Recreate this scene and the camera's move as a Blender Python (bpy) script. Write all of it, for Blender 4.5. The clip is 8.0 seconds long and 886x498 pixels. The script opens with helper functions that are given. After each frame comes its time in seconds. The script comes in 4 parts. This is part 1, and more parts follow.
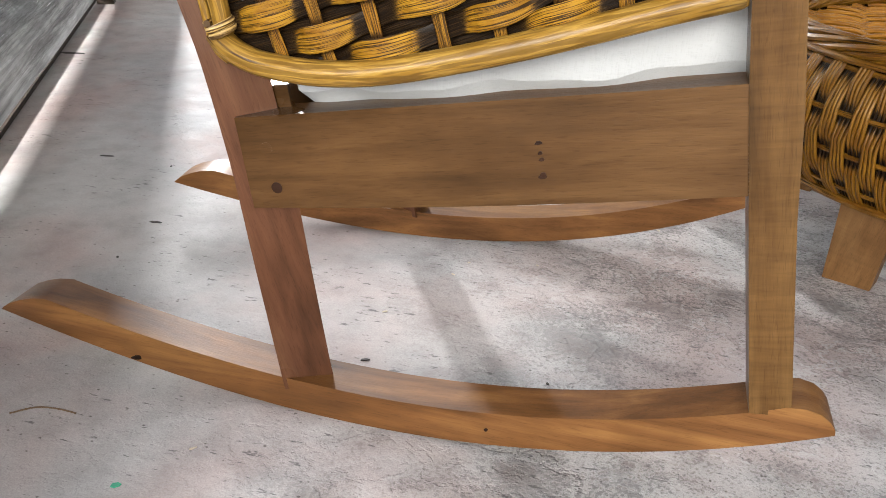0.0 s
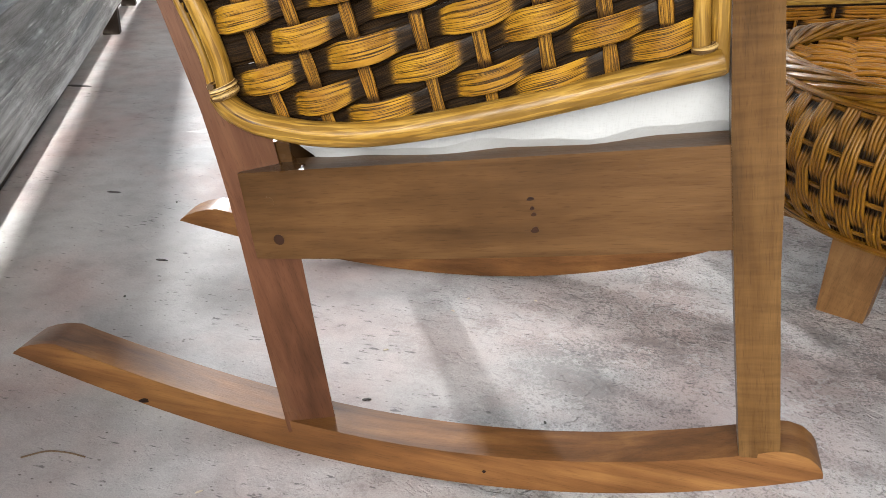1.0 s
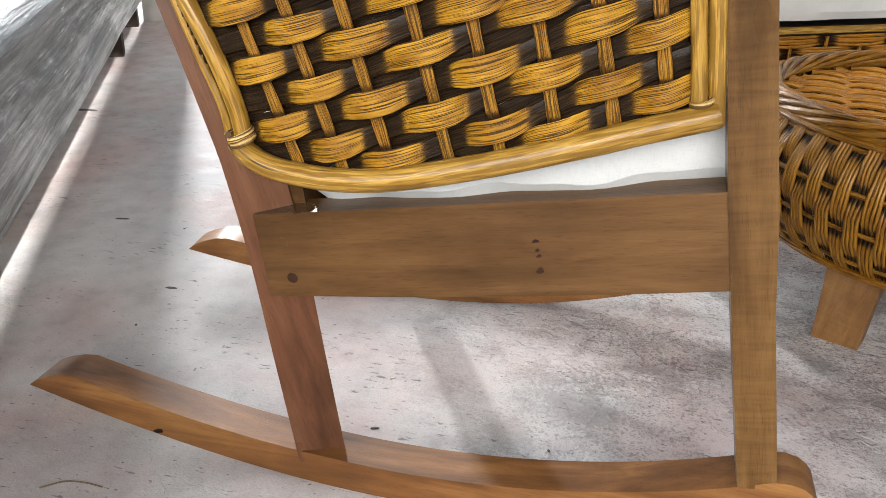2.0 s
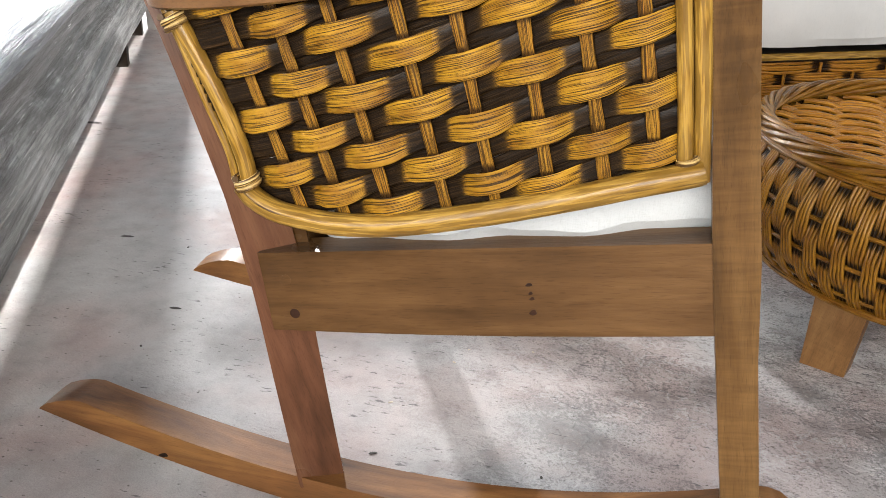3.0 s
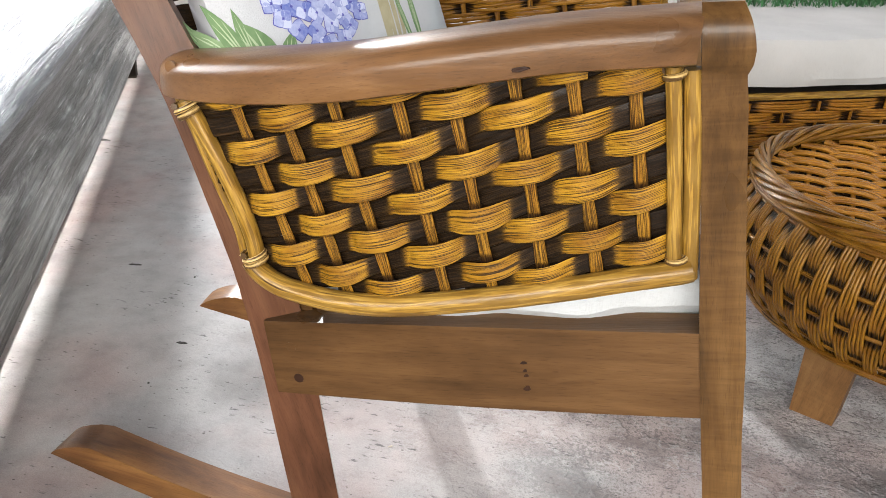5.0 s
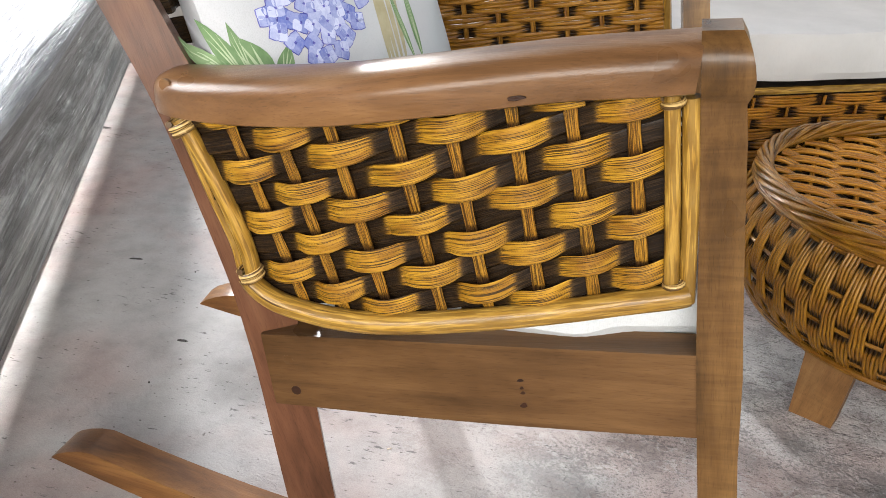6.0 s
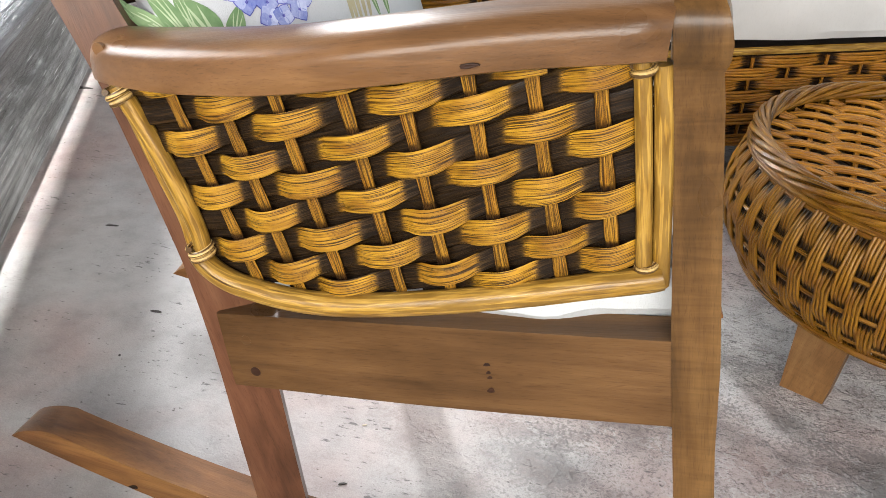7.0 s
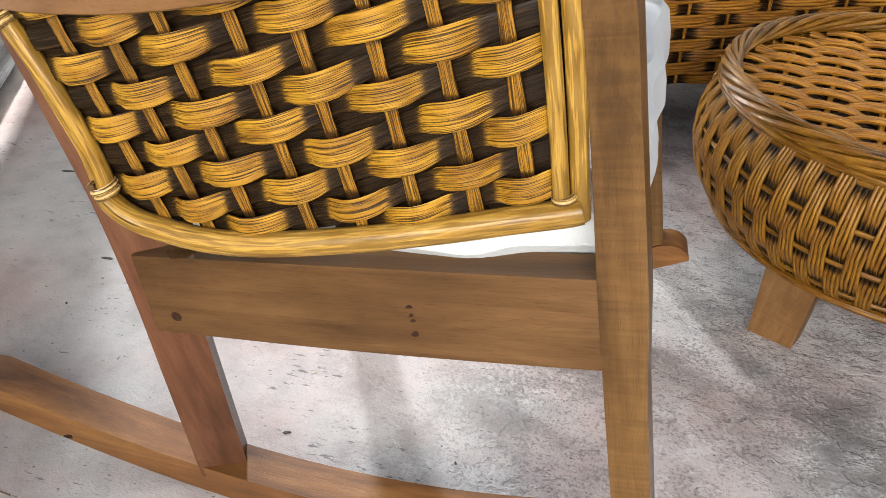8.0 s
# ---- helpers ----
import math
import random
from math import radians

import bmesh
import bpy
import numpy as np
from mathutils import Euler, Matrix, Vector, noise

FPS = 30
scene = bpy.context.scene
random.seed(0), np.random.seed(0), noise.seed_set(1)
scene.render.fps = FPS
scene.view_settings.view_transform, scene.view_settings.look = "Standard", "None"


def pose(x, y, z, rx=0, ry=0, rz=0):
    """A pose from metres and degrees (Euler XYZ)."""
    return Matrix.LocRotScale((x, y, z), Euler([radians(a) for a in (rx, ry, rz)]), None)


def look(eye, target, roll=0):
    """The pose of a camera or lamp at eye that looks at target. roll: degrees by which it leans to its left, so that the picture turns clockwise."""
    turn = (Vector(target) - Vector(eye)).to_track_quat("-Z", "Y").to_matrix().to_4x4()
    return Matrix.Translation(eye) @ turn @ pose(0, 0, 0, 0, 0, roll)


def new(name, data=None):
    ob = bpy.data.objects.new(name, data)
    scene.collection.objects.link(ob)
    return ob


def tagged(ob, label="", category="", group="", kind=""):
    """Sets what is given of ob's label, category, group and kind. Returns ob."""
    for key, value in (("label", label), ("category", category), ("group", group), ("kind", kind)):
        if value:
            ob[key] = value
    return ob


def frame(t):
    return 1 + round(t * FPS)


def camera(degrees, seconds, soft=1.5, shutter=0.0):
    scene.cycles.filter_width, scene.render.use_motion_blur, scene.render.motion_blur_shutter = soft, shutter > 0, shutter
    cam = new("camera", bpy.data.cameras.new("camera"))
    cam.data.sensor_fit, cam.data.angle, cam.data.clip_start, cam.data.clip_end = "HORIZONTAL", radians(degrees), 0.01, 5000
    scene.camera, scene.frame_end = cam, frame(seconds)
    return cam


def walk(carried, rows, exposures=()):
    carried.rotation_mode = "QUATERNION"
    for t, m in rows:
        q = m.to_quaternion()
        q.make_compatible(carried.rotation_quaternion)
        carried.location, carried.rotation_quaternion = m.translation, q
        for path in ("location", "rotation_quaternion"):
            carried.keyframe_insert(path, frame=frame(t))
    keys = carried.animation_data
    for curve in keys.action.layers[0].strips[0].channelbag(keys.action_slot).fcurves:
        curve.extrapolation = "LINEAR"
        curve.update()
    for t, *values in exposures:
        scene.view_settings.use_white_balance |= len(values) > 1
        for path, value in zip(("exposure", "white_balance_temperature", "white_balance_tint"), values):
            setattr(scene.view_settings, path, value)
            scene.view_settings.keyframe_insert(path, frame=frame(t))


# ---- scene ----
cam = camera(56.0, 8.0, soft=0.9)
PATH = [
    (0, (0.4, -0.735, 0.622), (-0.021, 1.001, -0.277), 2.1),
    (0.5, (0.407, -0.736, 0.647), (-0.028, 1.004, -0.236), 1.8),
    (1, (0.409, -0.741, 0.668), (-0.028, 1.006, -0.202), 1.4),
    (1.5, (0.403, -0.748, 0.684), (-0.033, 1.005, -0.174), 1.5),
    (1.7, (0.401, -0.754, 0.693), (-0.033, 1.006, -0.154), 1.3),
    (3, (0.406, -0.773, 0.763), (-0.028, 0.987, -0.083), 1.9),
    (3.5, (0.407, -0.779, 0.787), (-0.024, 0.981, -0.06), 2.2),
    (4, (0.406, -0.778, 0.81), (-0.028, 0.986, -0.028), 2.5),
    (4.5, (0.405, -0.771, 0.834), (-0.031, 0.988, -0.013), 2.6),
    (6, (0.404, -0.74, 0.903), (-0.035, 0.98, -0.019), 2.8),
    (6.5, (0.414, -0.708, 0.901), (-0.024, 0.994, -0.054), 2.6),
    (7, (0.431, -0.671, 0.895), (-0.004, 1.0, -0.116), 2.7),
    (7.5, (0.464, -0.63, 0.883), (0.033, 1.01, -0.179), 2.5),
    (8, (0.503, -0.611, 0.858), (0.073, 0.996, -0.252), 2.1),
]
walk(cam, [(t, look(eye, target, roll)) for t, eye, target, roll in PATH], exposures=[(0, 0.20), (3, 0.26), (6, 0.30), (8, 0.46)])

# ---- daylight: hazy sun through the open front, sky over the yard ----
SUN_AZ, SUN_EL = math.atan2(-0.833, 0.554), radians(38)
world = bpy.data.worlds.new("sky")
scene.world = world
world.use_nodes = True
sky = world.node_tree.nodes.new("ShaderNodeTexSky")
sky.sky_type, sky.sun_disc = "NISHITA", False
sky.sun_elevation, sky.sun_rotation = SUN_EL, math.pi / 2 - SUN_AZ
back = world.node_tree.nodes["Background"]
back.inputs["Strength"].default_value = 0.055
world.node_tree.links.new(sky.outputs[0], back.inputs["Color"])

sun = new("sun", bpy.data.lights.new("sun", "SUN"))
sun.data.energy, sun.data.angle, sun.data.color = 0.35, radians(10.0), (1.0, 0.93, 0.84)
sun_way = Vector((math.cos(SUN_AZ) * math.cos(SUN_EL), math.sin(SUN_AZ) * math.cos(SUN_EL), math.sin(SUN_EL)))
sun.matrix_world = look(sun_way * 20, (0, 0, 0))


def area_lamp(name, eye, target, wide, high, watts, colour=(1, 1, 1)):
    lamp = new(name, bpy.data.lights.new(name, "AREA"))
    lamp.data.shape, lamp.data.size, lamp.data.size_y = "RECTANGLE", wide, high
    lamp.data.energy, lamp.data.color = watts, colour
    lamp.matrix_world = look(eye, target)
    return lamp


# added fill lamp behind the camera; its source is out of view
area_lamp("front_opening_light", (0.35, -3.7, 1.75), (0.3, 0.3, 0.25), 5.0, 1.3, 240, (1.0, 0.962, 0.905))
# added narrow lamp far behind, in line with the wrapped piece; an unseen pillar blocks part of it
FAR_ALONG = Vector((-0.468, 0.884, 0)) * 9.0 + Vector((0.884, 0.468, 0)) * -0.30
area_lamp("far_opening_light", FAR_ALONG + Vector((0, 0, 3.1)), FAR_ALONG * 0.05 + Vector((0, 0, 0.2)), 0.17, 2.4, 980, (0.98, 0.985, 1.0))
# added strip lamp, low on the left, that draws the bright floor stripe
stripe_lamp = area_lamp("low_opening_light", (0, 0, 1), (0, 0, 0), 5.0, 0.035, 470, (1.0, 0.99, 0.96))
stripe_lamp.matrix_world = look(Vector((-0.468, 0.884, 0)) * 1.4 + Vector((0.884, 0.468, 0)) * -2.6 + Vector((0, 0, 0.64)), Vector((-0.468, 0.884, 0)) * 1.4 + Vector((0.884, 0.468, 0)) * -0.42)
# added fill lamp on the left, brightening the floor under the chair
area_lamp("side_opening_light", (-3.4, 0.5, 2.6), (0.3, 0.35, 0.0), 2.6, 1.3, 150, (0.97, 0.98, 1.0))


# ---- helpers of this scene ----
def link(name, bm, material, parent=None, label=""):
    me = bpy.data.meshes.new(name)
    bmesh.ops.recalc_face_normals(bm, faces=bm.faces[:])
    bm.to_mesh(me)
    bm.free()
    me.set_sharp_from_angle(angle=radians(24))
    me.materials.append(material)
    ob = new(name, me)
    if parent:
        ob.parent = parent
        ob.matrix_parent_inverse = Matrix.Translation(-parent.location)
    if label:
        ob["label"] = label
    return ob


def part(name, bm, material, parent, label=""):
    return link(name, bm, material, parent, label)


def thing(name, place, label, category, group="", kind=""):
    ob = new(name)
    ob.location = place
    ob.empty_display_size = 0.05
    return tagged(ob, label, category, group, kind)


def lerp(pts, x):
    if x <= pts[0][0]:
        return pts[0][1]
    for (a, p), (b, q) in zip(pts, pts[1:]):
        if x <= b:
            return p + (q - p) * (x - a) / (b - a)
    return pts[-1][1]


def smooth(pts, k):
    """Catmull-Rom through points of any dimension, k steps a span."""
    P = [Vector(p) for p in pts]
    P = [P[0] * 2 - P[1]] + P + [P[-1] * 2 - P[-2]]
    out = []
    for i in range(1, len(P) - 2):
        for j in range(k):
            t = j / k
            a, b, c, d = P[i - 1], P[i], P[i + 1], P[i + 2]
            out.append(0.5 * (2 * b + (c - a) * t + (2 * a - 5 * b + 4 * c - d) * t * t + (3 * b - 3 * c + d - a) * t ** 3))
    out.append(P[-2])
    return out


def loft(rings, bm=None, closed=False, caps=True):
    bm = bm or bmesh.new()
    vs = [[bm.verts.new(p) for p in r] for r in rings]
    n = len(vs[0])
    pairs = list(zip(vs, vs[1:])) + ([(vs[-1], vs[0])] if closed else [])
    for a, b in pairs:
        for i in range(n):
            f = bm.faces.new((a[i], a[(i + 1) % n], b[(i + 1) % n], b[i]))
            f.smooth = True
    if caps and not closed:
        bm.faces.new(vs[0])
        bm.faces.new(vs[-1])
    return bm


def tube(path, radius, sides=8, bm=None, closed=False, flat=1.0, up=None):
    """A rod along path; radius: a number or a function of 0..1."""
    path = [Vector(p) for p in path]
    rings = []
    n = len(path)
    for i, p in enumerate(path):
        a = path[(i - 1) % n] if closed else path[max(i - 1, 0)]
        b = path[(i + 1) % n] if closed else path[min(i + 1, n - 1)]
        t = (b - a).normalized()
        ref = Vector(up) if up else (Vector((0, 0, 1)) if abs(t.z) < 0.9 else Vector((0, 1, 0)))
        s = t.cross(ref).normalized()
        w = s.cross(t)
        r = radius(i / max(n - 1, 1)) if callable(radius) else radius
        rings.append([p + s * (r * flat * math.cos(q)) + w * (r * math.sin(q)) for q in (2 * math.pi * j / sides for j in range(sides))])
    return loft(rings, bm, closed)


def soften(bm, width, segments=2, angle=30):
    edges = [e for e in bm.edges if len(e.link_faces) == 2 and e.calc_face_angle(0) > radians(angle)]
    bmesh.ops.bevel(bm, geom=edges, offset=width, segments=segments, profile=0.5, affect="EDGES", clamp_overlap=True)
    for f in bm.faces:
        f.smooth = True
    return bm


def box(x0, y0, z0, x1, y1, z1, bevel=0.0, segments=2):
    bm = loft([[(x0, y0, z), (x1, y0, z), (x1, y1, z), (x0, y1, z)] for z in (z0, z1)])
    for f in bm.faces:
        f.smooth = False
    return soften(bm, bevel, segments) if bevel else bm


# ---- materials ----
def material(name):
    m = bpy.data.materials.new(name)
    m.use_nodes = True
    nt = m.node_tree
    return m, nt, nt.nodes["Principled BSDF"]


def node(nt, kind, sets=(), **values):
    n = nt.nodes.new(kind)
    for k, v in values.items():
        n.inputs[k].default_value = v
    for k, v in sets:
        if k == "type":
            n.noise_type = v
        elif k == "operation":
            n.operation = v
        elif k == "data_type":
            n.data_type = v
        elif k == "uv_map":
            n.uv_map = v
        elif k == "feature":
            n.feature = v
    return n


def noise_tex(nt, vector, scale, detail=4.0, rough=0.55, distort=0.0):
    n = node(nt, "ShaderNodeTexNoise", Scale=scale, Detail=detail, Roughness=rough, Distortion=distort)
    nt.links.new(vector, n.inputs["Vector"])
    return n.outputs["Fac"]


def ramp(nt, fac, stops):
    r = nt.nodes.new("ShaderNodeValToRGB")
    r.color_ramp.elements[0].position, r.color_ramp.elements[0].color = stops[0][0], (*stops[0][1], 1)
    r.color_ramp.elements[1].position, r.color_ramp.elements[1].color = stops[-1][0], (*stops[-1][1], 1)
    for p, c in stops[1:-1]:
        e = r.color_ramp.elements.new(p)
        e.color = (*c, 1)
    nt.links.new(fac, r.inputs["Fac"])
    return r.outputs["Color"]


def mix(nt, a, b, fac, blend="MIX"):
    m = nt.nodes.new("ShaderNodeMix")
    m.data_type, m.blend_type = "RGBA", blend
    for sock, v in ((m.inputs[0], fac), (m.inputs[6], a), (m.inputs[7], b)):
        if isinstance(v, bpy.types.NodeSocket):
            nt.links.new(v, sock)
        elif isinstance(v, (int, float)):
            sock.default_value = v
        else:
            sock.default_value = (*v, 1)
    return m.outputs[2]


def maths(nt, op, a, b=0.0):
    m = nt.nodes.new("ShaderNodeMath")
    m.operation = op
    for sock, v in ((m.inputs[0], a), (m.inputs[1], b)):
        if isinstance(v, bpy.types.NodeSocket):
            nt.links.new(v, sock)
        else:
            sock.default_value = v
    return m.outputs[0]


def mapped(nt, vector, scale=(1, 1, 1), rot=(0, 0, 0), place=(0, 0, 0)):
    m = nt.nodes.new("ShaderNodeMapping")
    m.inputs["Scale"].default_value = scale
    m.inputs["Rotation"].default_value = [radians(a) for a in rot]
    m.inputs["Location"].default_value = place
    nt.links.new(vector, m.inputs["Vector"])
    return m.outputs[0]


def bump(nt, bsdf, height, strength, distance):
    b = node(nt, "ShaderNodeBump", Strength=strength, Distance=distance)
    nt.links.new(height, b.inputs["Height"])
    if bsdf.inputs["Normal"].links:
        nt.links.new(bsdf.inputs["Normal"].links[0].from_socket, b.inputs["Normal"])
    nt.links.new(b.outputs[0], bsdf.inputs["Normal"])


def coords(nt):
    return nt.nodes.new("ShaderNodeTexCoord").outputs["Object"]


def wood(name, turn, dark, mid, light, rough=0.3, curl=0.0, seed=0.0, gloss=0.05):
    """Lacquered timber; turn: degrees about y that lay the grain along x."""
    m, nt, b = material(name)
    co = mapped(nt, coords(nt), rot=(0, turn, 0), place=(seed, seed * 0.7, seed * 1.3))
    rnd = nt.nodes.new("ShaderNodeObjectInfo").outputs["Random"]
    warp = noise_tex(nt, mapped(nt, co, (1.6, 9, 9)), 2.2, 3, 0.5, 0.6)
    grain = noise_tex(nt, mapped(nt, co, (9, 190, 190)), 2.0, 4, 0.6, 0.15)
    pore = noise_tex(nt, mapped(nt, co, (60, 900, 900)), 1.0, 2, 0.5)
    figure = noise_tex(nt, mapped(nt, co, (1.5, 22, 22)), 1.6, 5, 0.62, 0.9)
    blotch = noise_tex(nt, mapped(nt, co, (4, 6, 6)), 1.5, 3, 0.6, 0.4)
    f = maths(nt, "ADD", maths(nt, "MULTIPLY", figure, 0.42), maths(nt, "MULTIPLY", warp, 0.58))
    col = ramp(nt, f, [(0.32, dark), (0.5, mid), (0.68, light)])
    col = mix(nt, col, ramp(nt, grain, [(0.34, (0.6, 0.56, 0.53)), (0.56, (1, 1, 1))]), 0.25, "MULTIPLY")
    col = mix(nt, col, ramp(nt, blotch, [(0.34, (0.55, 0.5, 0.47)), (0.6, (1.1, 1.06, 1.02))]), 0.55, "MULTIPLY")
    col = mix(nt, col, ramp(nt, pore, [(0.32, (0.5, 0.45, 0.4)), (0.42, (1, 1, 1))]), 0.4, "MULTIPLY")
    # knots: a few dark ringed eyes
    vor = node(nt, "ShaderNodeTexVoronoi", Scale=4.2)
    nt.links.new(mapped(nt, co, (0.62, 1.5, 1.5), place=(0.31, 0.2, 0.44)), vor.inputs["Vector"])
    knot = ramp(nt, vor.outputs["Distance"], [(0.012, (0.16, 0.10, 0.08)), (0.035, (0.5, 0.4, 0.35)), (0.075, (1, 1, 1))])
    col = mix(nt, col, knot, 0.8, "MULTIPLY")
    if curl:
        wave = noise_tex(nt, mapped(nt, co, (120, 14, 14)), 1.0, 3, 0.6, 0.5)
        col = mix(nt, col, ramp(nt, wave, [(0.35, (0.72, 0.66, 0.6)), (0.65, (1.18, 1.15, 1.1))]), curl, "MULTIPLY")
    nt.links.new(col, b.inputs["Base Color"])
    r = ramp(nt, blotch, [(0.3, (rough - 0.06,) * 3), (0.7, (rough + 0.1,) * 3)])
    nt.links.new(r, b.inputs["Roughness"])
    b.inputs["Coat Weight"].default_value, b.inputs["Coat Roughness"].default_value = gloss, 0.18
    b.inputs["Specular IOR Level"].default_value = 0.14 + gloss
    bump(nt, b, pore, 0.15, 0.001)
    bump(nt, b, grain, 0.12, 0.002)
    bump(nt, b, warp, 0.15, 0.004)
    return m


def reed(name, pale, mid, dark_tone, edge=(0.36, 0.62), fibres=1.0, rough=0.46, gloss=0.12, lines=0.9):
    """Two-tone lacquered cane, with a scorched finish on the flat strips; the mesh says by its second UV map how dark
    each stretch is.
    """
    m, nt, b = material(name)
    uv = node(nt, "ShaderNodeUVMap", (("uv_map", "UVMap"),)).outputs[0]
    ph = node(nt, "ShaderNodeUVMap", (("uv_map", "burn"),)).outputs[0]
    sep = nt.nodes.new("ShaderNodeSeparateXYZ")
    nt.links.new(ph, sep.inputs[0])
    burn, seed = sep.outputs[0], sep.outputs[1]
    comb = nt.nodes.new("ShaderNodeVectorMath")
    comb.operation = "ADD"
    nt.links.new(uv, comb.inputs[0])
    off = nt.nodes.new("ShaderNodeCombineXYZ")
    nt.links.new(maths(nt, "MULTIPLY", seed, 7.3), off.inputs[0])
    nt.links.new(maths(nt, "MULTIPLY", seed, 3.1), off.inputs[2])
    nt.links.new(off.outputs[0], comb.inputs[1])
    co = comb.outputs[0]
    fib = noise_tex(nt, mapped(nt, co, (14, 1500 * fibres, 1)), 1.0, 2, 0.6)
    fine = noise_tex(nt, mapped(nt, co, (22, 2600 * fibres, 1)), 1.0, 1, 0.6)
    tone = noise_tex(nt, mapped(nt, co, (22, 90, 1)), 1.0, 4, 0.6)
    col = ramp(nt, tone, [(0.36, mid), (0.62, pale)])
    # dark fibre lines, denser towards the darker ends
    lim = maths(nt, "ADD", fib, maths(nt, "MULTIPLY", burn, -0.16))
    col = mix(nt, col, ramp(nt, lim, [(0.415, tuple(c * 1.5 for c in dark_tone)), (0.44, (0.35, 0.27, 0.2)), (0.49, (1, 1, 1))]), lines, "MULTIPLY")
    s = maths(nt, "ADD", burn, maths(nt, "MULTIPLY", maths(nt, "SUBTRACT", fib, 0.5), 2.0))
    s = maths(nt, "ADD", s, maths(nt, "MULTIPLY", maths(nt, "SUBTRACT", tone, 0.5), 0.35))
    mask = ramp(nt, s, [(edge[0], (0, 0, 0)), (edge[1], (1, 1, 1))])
    dark = mix(nt, dark_tone, (min(dark_tone[0] * 5, 0.2), min(dark_tone[1] * 4.4, 0.12), dark_tone[2] * 3), ramp(nt, fine, [(0.54, (0, 0, 0)), (0.66, (1, 1, 1))]))
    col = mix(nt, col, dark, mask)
    nt.links.new(col, b.inputs["Base Color"])
    b.inputs["Roughness"].default_value = rough
    b.inputs["Coat Weight"].default_value, b.inputs["Coat Roughness"].default_value = gloss, 0.2
    nt.links.new(ramp(nt, mask, [(0.0, (0.26, 0.26, 0.26)), (1.0, (0.08, 0.08, 0.08))]), b.inputs["Specular IOR Level"])
    bump(nt, b, fib, 0.8, 0.0015)
    return m


def cloth(name, colour, shade, weave=1400, crease=0.3):
    m, nt, b = material(name)
    co = coords(nt)
    soil = noise_tex(nt, co, 5, 4, 0.6)
    slub = noise_tex(nt, mapped(nt, co, (70, 900, 900)), 1.0, 3, 0.6)
    slub2 = noise_tex(nt, mapped(nt, co, (900, 900, 60)), 1.0, 3, 0.6)
    col = ramp(nt, soil, [(0.3, shade), (0.65, colour)])
    both = maths(nt, "ADD", slub, slub2)
    col = mix(nt, col, ramp(nt, both, [(0.75, (0.86, 0.86, 0.86)), (1.15, (1, 1, 1))]), 0.6, "MULTIPLY")
    nt.links.new(col, b.inputs["Base Color"])
    b.inputs["Roughness"].default_value = 0.92
    bump(nt, b, both, 0.35, 0.0015)
    bump(nt, b, noise_tex(nt, co, 14, 3, 0.5, 0.5), crease, 0.02)
    return m


